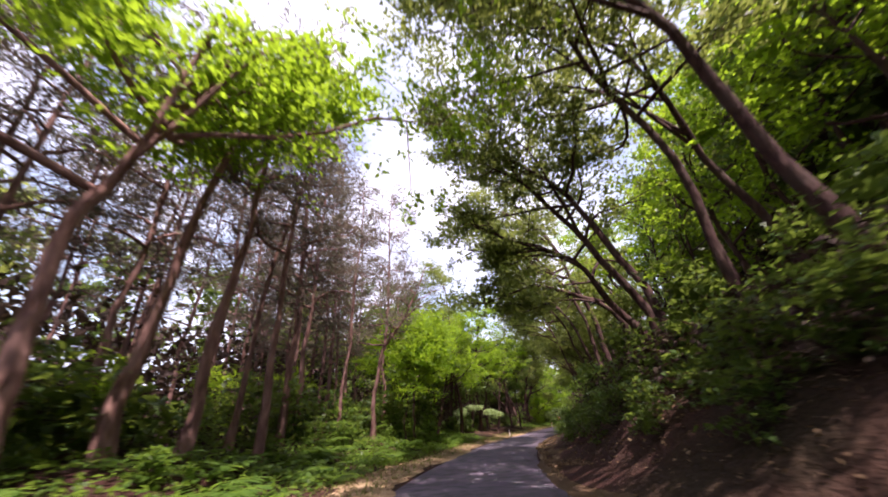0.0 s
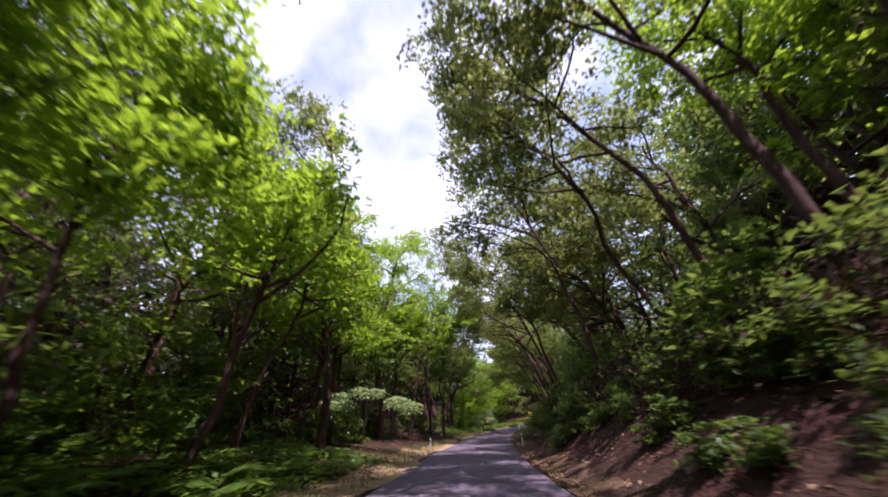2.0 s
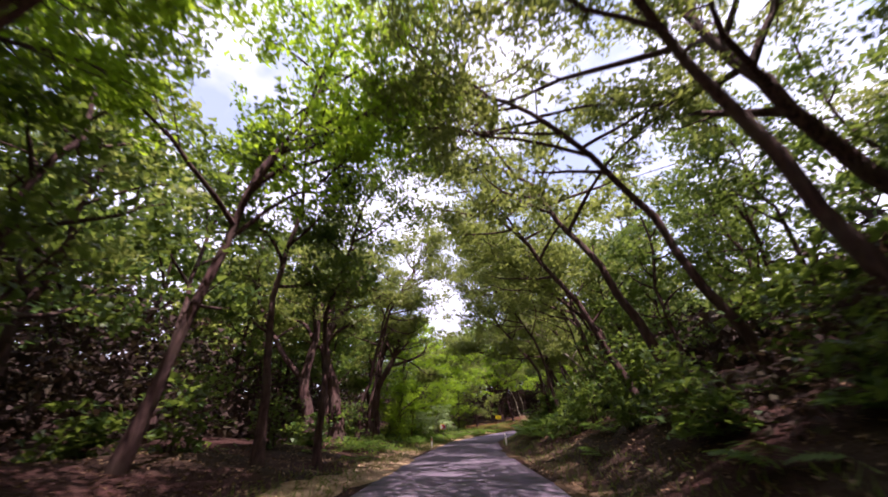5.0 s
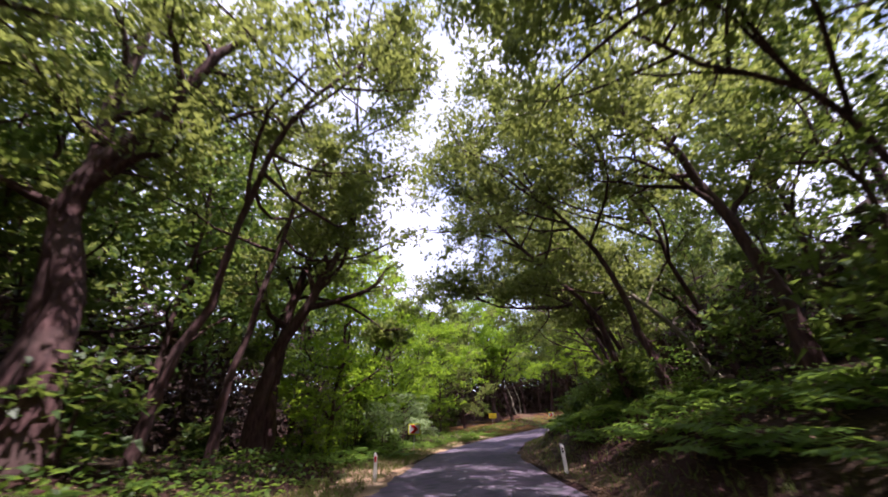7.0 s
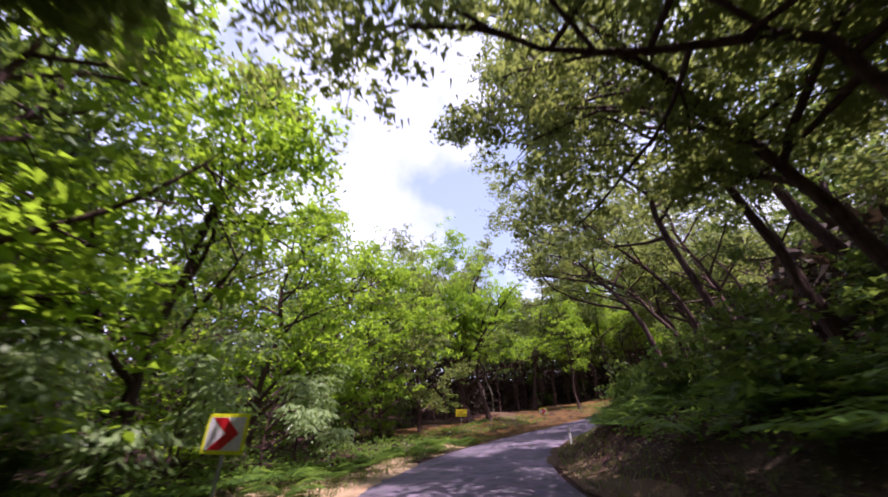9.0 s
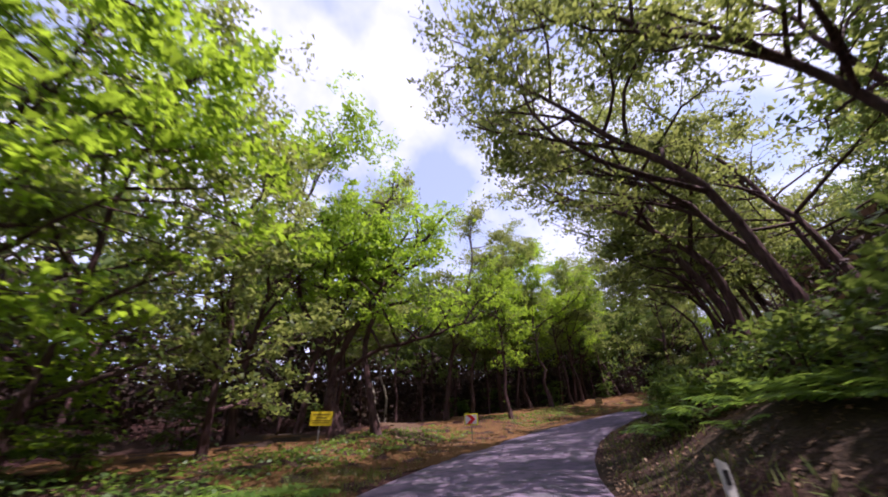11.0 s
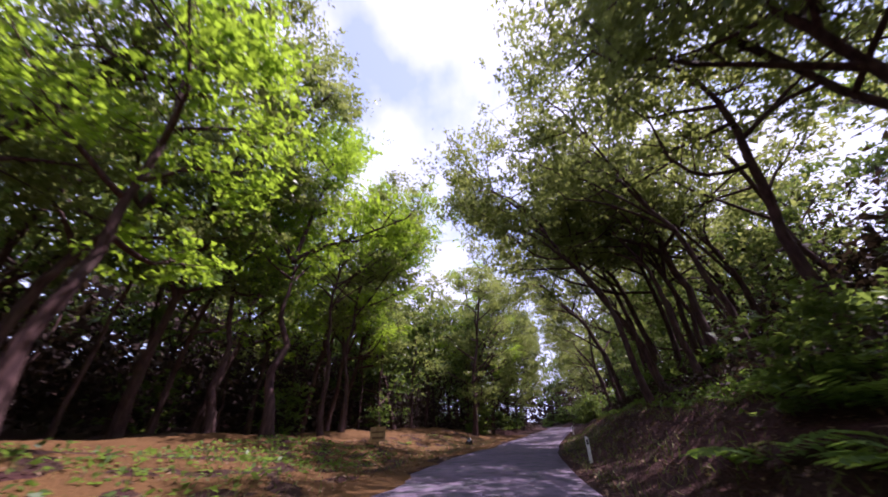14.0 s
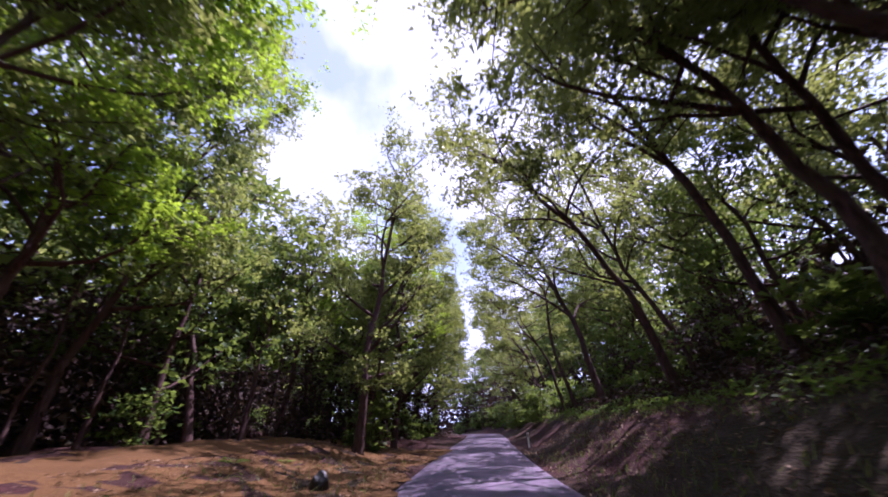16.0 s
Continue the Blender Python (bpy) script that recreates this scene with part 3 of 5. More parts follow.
hero("pine", [(-7.6, 6.4, 0.2), (-8.0, 6.4, 4.4), (-8.0, 6.4, 5.7), (-7.5, 6.4, 6.9), (-6.3, 6.4, 11.8)], 0.24, 100, first=0.5, limbs=18, spread=9.0, puff=0.9, leaf=BRIGHT_LEAF, count=23000, toward=(0.9, 0.4), blade=(0.24, 0.142))
hero("pine", [(-8.6, 9.8, 0.3), (-8.4, 9.8, 5.9), (-8.0, 9.8, 7.8), (-7.6, 9.8, 9.9), (-6.9, 9.8, 16.8)], 0.22, 101, first=0.55, limbs=10, spread=2.6, count=3000, blade=(0.34, 0.07), puff=0.4, rise=15)
hero("pine", [(-7.9, 11.6, 0.2), (-7.6, 11.6, 5.9), (-7.2, 11.6, 10.5), (-6.9, 11.6, 17.5)], 0.19, 102, first=0.5, limbs=11, spread=2.8, count=3500, blade=(0.34, 0.05), puff=0.4, rise=15)
hero("pine", [(-8.9, 15.7, 0.3), (-8.3, 15.7, 8.5), (-7.8, 15.7, 12.8), (-7.4, 15.7, 18.8)], 0.13, 103, first=0.5, limbs=10, spread=2.4, count=3000, blade=(0.34, 0.05), puff=0.4, rise=15)
hero("pine", [(-6.8, 23.0, 0.1), (-6.2, 23.0, 11.5), (-6.0, 23.0, 19.5)], 0.11, 104, first=0.5, limbs=10, spread=2.4, count=3000, blade=(0.34, 0.05), puff=0.4, rise=15)
hero("oak", [(9.6, 16.4, 3.5), (9.1, 16.4, 6.3), (7.8, 16.4, 8.7), (4.8, 16.4, 13.1), (3.8, 16.4, 15.9)], 0.24, 105, first=0.45, limbs=10, spread=5.4, toward=(-0.99, 0.15), blade=(0.24, 0.142), count=8000)
hero("pine", [(-5.6, 27.3, 0.0), (-5.5, 27.3, 4.6), (-5.0, 27.2, 6.7), (-3.1, 26.9, 9.5), (-1.6, 26.6, 13.2)], 0.17, 106, first=0.45, limbs=12, spread=3.0, count=3000, blade=(0.34, 0.05), puff=0.4, rise=20)
hero("bright", [(16.0, 31.2, 4.9), (15.9, 31.2, 9.2), (15.6, 31.2, 12.1), (14.9, 31.4, 13.6), (13.9, 31.5, 17.5)], 0.20, 107, first=0.45, limbs=11, spread=4.2, count=9000, blade=(0.24, 0.142))
hero("oak", [(19.5, 38.0, 5.4), (19.6, 38.0, 9.3), (18.8, 38.2, 11.7), (18.0, 38.4, 15.6)], 0.25, 108, first=0.3, limbs=10, spread=5.8, toward=(-0.96, 0.28), blade=(0.24, 0.142), count=8000)
hero("bright", [(5.3, 62.0, -0.0), (5.0, 62.1, 3.4), (5.1, 62.0, 4.9), (5.4, 61.9, 7.5), (5.9, 61.8, 12.4)], 0.20, 110, first=0.45, limbs=10, spread=4.5, count=9000, keep=open_sky, blade=(0.24, 0.142))
hero("dark", [(10.1, 70.4, 0.2), (9.7, 70.6, 6.3), (9.9, 70.5, 9.1), (10.2, 70.4, 15.1)], 0.17, 111, first=0.4, limbs=9, spread=4, blade=(0.24, 0.142), count=8000)
hero("dark", [(12.0, 72.3, 0.0), (11.9, 72.3, 6.7), (12.5, 72.1, 9.4), (13.3, 71.8, 15.4)], 0.14, 112, first=0.4, limbs=9, spread=4, blade=(0.24, 0.142), count=8000)
hero("oak", [(25.9, 59.0, 3.6), (25.0, 59.3, 7.4), (23.7, 59.8, 9.9), (22.8, 60.1, 16.9), (22.7, 60.1, 18.9)], 0.32, 113, first=0.35, limbs=12, spread=5, toward=(-0.94, 0.34), count=9000, blade=(0.24, 0.142))
hero("oak", [(21.5, 51.7, 3.3), (21.6, 51.6, 7.3), (19.3, 52.4, 9.8), (16.8, 53.3, 13.8), (16.2, 53.5, 15.7)], 0.32, 114, first=0.35, limbs=10, spread=5.4, toward=(-0.95, 0.32), count=15000, blade=(0.24, 0.142), forks=((0.13, (19.9, 52.3, 9.4), (17.9, 53.7, 10.9), (15.2, 54.6, 11.6)), (0.12, (20.8, 51.9, 8.6), (19.0, 53.0, 9.0), (16.6, 54.0, 9.2)), (0.15, (18.6, 52.6, 10.8), (18.2, 53.4, 13.6), (17.6, 53.8, 17.0))))
hero("oak", [(13.6, 85.7, 0.5), (12.9, 85.9, 5.0), (12.2, 86.2, 8.2), (13.1, 85.8, 10.5), (15.0, 85.0, 14.4), (15.6, 84.8, 16.3)], 0.46, 115, first=0.35, limbs=11, spread=4.5, count=8000, blade=(0.24, 0.142))
hero("oak", [(13.0, 86.1, 0.5), (12.3, 86.4, 5.7), (12.1, 86.4, 7.5), (11.8, 86.6, 10.8), (11.2, 86.9, 16.1), (10.9, 87.0, 19.1)], 0.40, 116, first=0.4, limbs=9, spread=4, count=6000, blade=(0.24, 0.142))
hero("oak", [(17.8, 94.7, 0.5), (17.9, 94.6, 5.7), (18.4, 94.4, 10.3), (18.4, 94.4, 15.8), (18.4, 94.4, 18.8)], 0.32, 117, first=0.35, limbs=10, spread=4, count=8000, blade=(0.24, 0.142))
hero("oak", [(11.9, 80.9, 1.6), (11.1, 81.2, 4.4), (11.1, 81.2, 7.1), (11.8, 80.9, 10.3), (13.2, 80.3, 14.1)], 0.36, 147, first=0.4, limbs=10, spread=4.6, count=8000, blade=(0.24, 0.142), forks=((0.2, (10.9, 81.3, 4.4), (9.1, 82.0, 6.7), (7.6, 82.6, 9.2), (6.4, 83.2, 13.5)),))
hero("oak", [(33.2, 81.0, 2.6), (33.3, 81.0, 6.6), (32.8, 81.2, 9.3), (31.2, 81.8, 13.2), (29.8, 82.5, 14.7), (29.3, 82.7, 15.6)], 0.28, 118, first=0.35, limbs=11, spread=5.4, toward=(-0.90, 0.44), count=8500, blade=(0.24, 0.142))
hero("pale", [(40.5, 88.3, 3.6), (39.3, 88.8, 6.0), (36.7, 89.9, 9.2), (34.2, 91.0, 11.6), (33.8, 91.2, 12.5)], 0.20, 119, first=0.4, limbs=9, spread=4, toward=(-0.86, 0.51), blade=(0.24, 0.142), count=8000)
hero("oak", [(17.3, 94.3, 0.5), (17.4, 94.3, 4.7), (18.1, 93.9, 6.5), (19.3, 93.3, 8.6), (20.6, 92.7, 13.2), (20.7, 92.6, 14.2)], 0.42, 120, first=0.4, limbs=11, spread=4.5, count=9000, blade=(0.24, 0.142))
hero("dark", [(17.5, 109.0, 0.9), (16.9, 109.3, 8.7), (16.7, 109.4, 12.2), (16.5, 109.5, 17.2)], 0.22, 121, first=0.35, limbs=9, spread=4.2, blade=(0.24, 0.142), count=8000)
hero("oak", [(47.0, 94.7, 4.7), (45.1, 95.6, 11.1), (44.1, 96.1, 15.6), (43.6, 96.4, 21.0), (43.4, 96.5, 24.0)], 0.26, 122, first=0.35, limbs=10, spread=5.4, toward=(-0.75, 0.66), blade=(0.24, 0.142), count=8000)
hero("oak", [(42.6, 88.4, 4.2), (41.4, 89.0, 7.8), (39.8, 89.8, 9.6), (37.5, 90.9, 11.1), (36.5, 91.4, 12.7)], 0.24, 123, first=0.35, limbs=10, spread=5.4, toward=(-0.85, 0.53), blade=(0.24, 0.142), count=8000)
hero("oak", [(39.4, 93.0, 3.3), (38.8, 93.4, 5.6), (38.1, 93.8, 7.2), (37.3, 94.2, 9.1), (36.2, 94.9, 11.7), (36.0, 95.0, 12.6)], 0.24, 124, first=0.35, limbs=11, spread=6.6, toward=(-0.83, 0.56), count=13000, arch=0.15, blade=(0.24, 0.142))
hero("oak", [(35.5, 92.1, 2.1), (36.5, 91.5, 5.7), (36.1, 91.7, 8.1), (33.3, 93.3, 8.6), (30.3, 95.0, 9.3), (29.3, 95.6, 10.3)], 0.20, 125, first=0.35, limbs=12, spread=6.4, toward=(-0.85, 0.52), count=17000, arch=0.35, rise=18, blade=(0.24, 0.142))
hero("oak", [(48.5, 127.2, 1.9), (48.2, 127.7, 5.6), (47.9, 128.2, 8.2), (47.9, 128.2, 10.2)], 0.42, 126, first=0.6, limbs=5, spread=7.0, rise=50, count=21000, puff=0.65, twigs=7, toward=(0.6, -0.6), blade=(0.24, 0.142), forks=((0.27, (47.8, 128.3, 7.6), (46.4, 130.2, 11.6), (45.0, 132.2, 15.0), (44.0, 133.8, 18.6)), (0.25, (47.8, 128.3, 8.0), (47.8, 128.3, 10.4), (47.5, 128.7, 14.1), (46.8, 129.8, 19.0)), (0.27, (48.0, 128.0, 7.4), (48.3, 127.5, 11.0), (49.3, 126.0, 16.0), (50.4, 124.4, 20.0)), (0.24, (48.1, 127.8, 6.8), (49.3, 126.0, 10.2), (51.0, 123.4, 14.0), (52.4, 121.2, 16.8)), (0.16, (48.3, 127.4, 6.2), (49.7, 125.4, 7.5), (50.8, 123.7, 7.7), (52.3, 121.6, 8.2), (53.4, 120.0, 9.0))), leaf=BRIGHT_LEAF)
hero("oak", [(49.9, 125.3, 1.9), (49.5, 125.9, 5.8), (49.4, 125.8, 9.3), (49.8, 125.0, 12.0), (50.6, 123.8, 15.5)], 0.24, 146, first=0.45, limbs=9, spread=4.6, count=7000, blade=(0.24, 0.142), leaf=BRIGHT_LEAF)
hero("pale", [(61.4, 140.7, 5.4), (61.2, 141.1, 9.1), (61.0, 141.5, 11.6), (60.4, 142.7, 14.9)], 0.17, 148, first=0.55, limbs=8, spread=3.6, count=4500, blade=(0.24, 0.142), forks=((0.1, (61.0, 141.5, 11.6), (61.3, 140.9, 12.7), (61.8, 140.0, 13.9)),))
hero("pale", [(58.7, 137.9, 5.0), (58.2, 138.9, 7.9), (57.8, 139.7, 10.9), (57.4, 140.4, 14.3)], 0.17, 149, first=0.55, limbs=8, spread=3.6, count=4500, blade=(0.24, 0.142))
hero("oak", [(64.6, 109.5, 5.9), (64.1, 110.1, 9.7), (63.4, 111.0, 13.5), (63.0, 111.5, 19.0), (62.8, 111.7, 22.0)], 0.30, 127, first=0.35, limbs=11, spread=5.8, toward=(-0.14, 0.99), count=8000, blade=(0.24, 0.142))
hero("oak", [(64.4, 109.9, 5.8), (64.3, 110.1, 9.8), (64.0, 110.6, 12.1), (63.6, 111.5, 14.1), (63.2, 112.2, 17.0)], 0.22, 128, first=0.35, limbs=10, spread=5.6, toward=(-0.15, 0.99), count=8000, blade=(0.24, 0.142))
hero("oak", [(66.7, 110.8, 6.0), (66.6, 111.0, 9.3), (66.2, 111.8, 12.3), (65.9, 112.3, 14.9), (65.7, 112.7, 17.9)], 0.20, 129, first=0.35, limbs=10, spread=5.4, toward=(-0.09, 1.00), count=7000, blade=(0.24, 0.142))
hero("oak", [(58.4, 108.8, 4.9), (58.4, 108.9, 8.5), (58.1, 109.5, 10.5), (57.3, 111.0, 12.7), (55.7, 114.3, 15.6), (55.2, 115.2, 17.3)], 0.26, 130, first=0.35, limbs=10, spread=5.4, toward=(-0.28, 0.96), count=7000, blade=(0.24, 0.142))
hero("oak", [(76.5, 129.9, 4.4), (76.5, 130.1, 7.7), (76.5, 130.4, 10.5), (76.4, 130.6, 14.4)], 0.25, 131, first=0.8, limbs=4, spread=5.0, count=12000, rise=40, leaf=BRIGHT_LEAF, blade=(0.24, 0.142), forks=((0.15, (76.4, 130.6, 14.2), (76.2, 132.6, 17.4), (75.9, 134.6, 22.0), (75.7, 135.6, 26.0)), (0.14, (76.4, 130.6, 14.2), (76.5, 130.3, 16.9), (76.5, 129.8, 20.6), (76.5, 129.4, 25.0)), (0.11, (76.4, 130.6, 14.3), (76.6, 129.0, 15.1), (76.8, 126.3, 15.9), (77.1, 123.8, 17.2))))
hero("dark", [(76.5, 132.7, 4.4), (76.5, 133.3, 9.3), (76.4, 134.6, 15.3), (76.3, 135.1, 19.3)], 0.19, 132, first=0.5, limbs=9, spread=4, count=6000, blade=(0.24, 0.142))
hero("oak", [(82.4, 130.3, 4.7), (82.3, 130.8, 10.4), (82.3, 130.9, 14.7), (82.3, 130.9, 20.7)], 0.17, 133, first=0.5, limbs=13, spread=7.0, count=14000, toward=(0.2, -1.0), plain_blade=True, blade=(0.24, 0.142))
hero("oak", [(84.7, 130.2, 5.1), (84.7, 130.4, 11.2), (84.7, 130.3, 15.7), (84.7, 130.3, 21.7)], 0.17, 134, first=0.5, limbs=13, spread=7.0, count=14000, toward=(0.2, -1.0), plain_blade=True, leaf=BRIGHT_LEAF, blade=(0.24, 0.142))
hero("oak", [(79.9, 109.5, 7.9), (79.9, 109.5, 10.9), (79.9, 109.7, 14.7), (79.8, 110.3, 20.6), (79.8, 110.4, 22.6)], 0.25, 135, first=0.4, limbs=11, spread=5.8, toward=(0.09, 1.00), count=8500, blade=(0.24, 0.142), forks=((0.14, (79.9, 109.7, 14.4), (80.0, 111.9, 15.9), (80.0, 113.8, 16.4), (80.0, 116.4, 16.4)),))
hero("oak", [(83.1, 108.9, 8.2), (83.1, 108.5, 12.0), (83.1, 109.1, 16.2), (83.0, 109.4, 21.1)], 0.20, 136, first=0.4, limbs=9, spread=4.2, toward=(0.13, 0.99), count=6000, blade=(0.24, 0.142))
hero("oak", [(88.8, 109.6, 8.5), (88.8, 109.6, 10.3), (88.8, 109.7, 12.2), (88.9, 110.7, 18.4), (89.1, 113.0, 23.3), (89.1, 113.5, 25.2)], 0.21, 137, first=0.4, limbs=11, spread=5.6, toward=(0.15, 0.99), count=8500, blade=(0.24, 0.142))
hero("oak", [(85.4, 110.8, 8.0), (85.3, 110.2, 10.5), (85.3, 110.4, 12.1), (85.4, 111.6, 16.7), (85.6, 113.2, 20.6), (85.6, 113.7, 22.6)], 0.22, 138, first=0.4, limbs=10, spread=5.6, toward=(0.14, 0.99), count=7500, blade=(0.24, 0.142))
hero("dark", [(100.6, 131.5, 6.5), (100.7, 132.5, 10.8), (100.8, 133.7, 14.8), (100.9, 135.1, 22.7)], 0.20, 139, first=0.4, limbs=9, spread=4.2, count=6000, blade=(0.24, 0.142))
hero("bright", [(66.0, 127.9, 3.1), (65.9, 128.0, 8.1), (65.9, 128.1, 13.4), (65.8, 128.2, 18.4)], 0.17, 140, first=0.3, limbs=13, spread=4.6, count=9000, blade=(0.24, 0.142))
hero("oak", [(10.0, 21.7, 3.1), (10.3, 21.7, 7.0), (8.4, 22.0, 8.5), (5.6, 22.5, 9.5), (2.2, 23.1, 8.6), (1.7, 23.2, 8.8)], 0.20, 142, first=0.35, limbs=12, spread=5.4, toward=(-0.98, 0.19), count=9500, arch=0.3, rise=10, blade=(0.24, 0.142))
hero("oak", [(10.7, 19.1, 3.7), (10.5, 19.1, 5.1), (9.3, 19.3, 7.0), (7.4, 19.5, 9.9), (3.6, 20.0, 12.3), (2.7, 20.1, 13.5)], 0.24, 143, first=0.35, limbs=13, spread=5.4, toward=(-0.98, 0.17), count=10500, arch=0.15, rise=25, blade=(0.24, 0.142))
hero("oak", [(18.4, 96.9, 0.5), (17.1, 97.6, 6.6), (17.9, 97.1, 9.1), (21.0, 95.5, 8.4), (23.5, 94.2, 6.8), (23.9, 94.0, 6.9)], 0.20, 144, first=0.35, limbs=11, spread=3.6, count=8000, arch=0.3, rise=12, blade=(0.24, 0.142))
hero("bright", [(113.4, 123.2, 7.9), (113.4, 123.8, 17.5), (113.5, 124.7, 29.4), (113.5, 124.9, 32.4)], 0.24, 145, first=0.12, limbs=22, spread=7.2, count=20000, rise=25, blade=(0.24, 0.142))

# ---- the wood behind: a few trees, each standing many times ----
KINDS = {
    "oak": (OAK_LEAF, OAK_BARK, "oak_tree", "dark-barked oak with green summer leaves in the wood"),
    "bright": (BRIGHT_LEAF, OAK_BARK, "broadleaf_tree", "broadleaved tree with bright green leaves in the wood"),
    "dark": (SHADE_LEAF, OAK_BARK, "broadleaf_tree", "broadleaved tree in the wood with leaves in a shade tone"),
    "pine": (NEEDLE, PINE_BARK, "pine_tree", "tall slender pine with pinkish bark and thin crown"),
}


def variant(kind, seed, height, lean, r0, **kw):
    leaf, bark, name, label = KINDS[kind]
    line = [(0, 0, 0), (lean * 0.15, 0, height * 0.35), (lean * 0.5, 0.2, height * 0.7), (lean, 0, height)]
    return tree(name, line, r0, leaf, bark, seed, label=label, group=TREES, **kw)


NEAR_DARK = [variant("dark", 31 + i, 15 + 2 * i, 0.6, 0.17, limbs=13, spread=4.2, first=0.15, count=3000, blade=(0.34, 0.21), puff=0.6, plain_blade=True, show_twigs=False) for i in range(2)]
NEAR_BRIGHT = [variant("bright", 28, 16, 0.6, 0.17, limbs=13, spread=4.4, first=0.2, count=3200, blade=(0.34, 0.2), puff=0.6)]
SECOND = [variant(k, 35 + i, 16 + i, 0.5, 0.2, limbs=12, spread=4.8, first=0.3, count=2300, blade=(0.44, 0.29), puff=0.75, twigs=4, show_twigs=False, plain_blade=True) for i, k in enumerate(("oak", "dark", "dark"))]
SLIM = [variant("dark", 45 + i, 13 + 2 * i, 0.3, 0.085, crook=0.1, limbs=8, spread=2.6, first=0.55, count=620, blade=(0.42, 0.27), puff=0.6, twigs=4, show_twigs=False, plain_blade=True) for i in range(2)]
PINES = [variant("pine", 41 + i, 21 + 2 * i, 0.4, 0.16, crook=0.07, limbs=21, spread=3.4, first=0.3, rise=14, count=3000, blade=(0.40, 0.085), puff=0.42, plain_blade=True) for i in range(3)]
FAR = [variant(k, 51 + i, 16 + i, 0.5, 0.2, limbs=9, spread=5, first=0.1, count=1500, blade=(0.85, 0.6), puff=1.1, twigs=3, show_twigs=False, plain_blade=True)
       for i, k in enumerate(("oak", "dark", "dark"))]
USED = set()


def stand(ob, x, y, turn, size):
    """Sets the tree itself the first time, a copy from then on."""
    m = pose(x, y, height_at(x, y) - 0.05, 0, 0, turn) @ Matrix.Scale(size, 4)
    if ob.name in USED:
        k = copy_thing(ob, m)
        k.matrix_basis = m
        return k
    USED.add(ob.name)
    ob.matrix_basis = m
    return ob


def road_turn(s):
    """The turn that points a thing's x axis from the right-hand side towards the road."""
    i = int(np.clip(np.searchsorted(LEN, s), 0, len(LEN) - 1))
    return math.degrees(math.atan2(TAN[i, 0], -TAN[i, 1]))


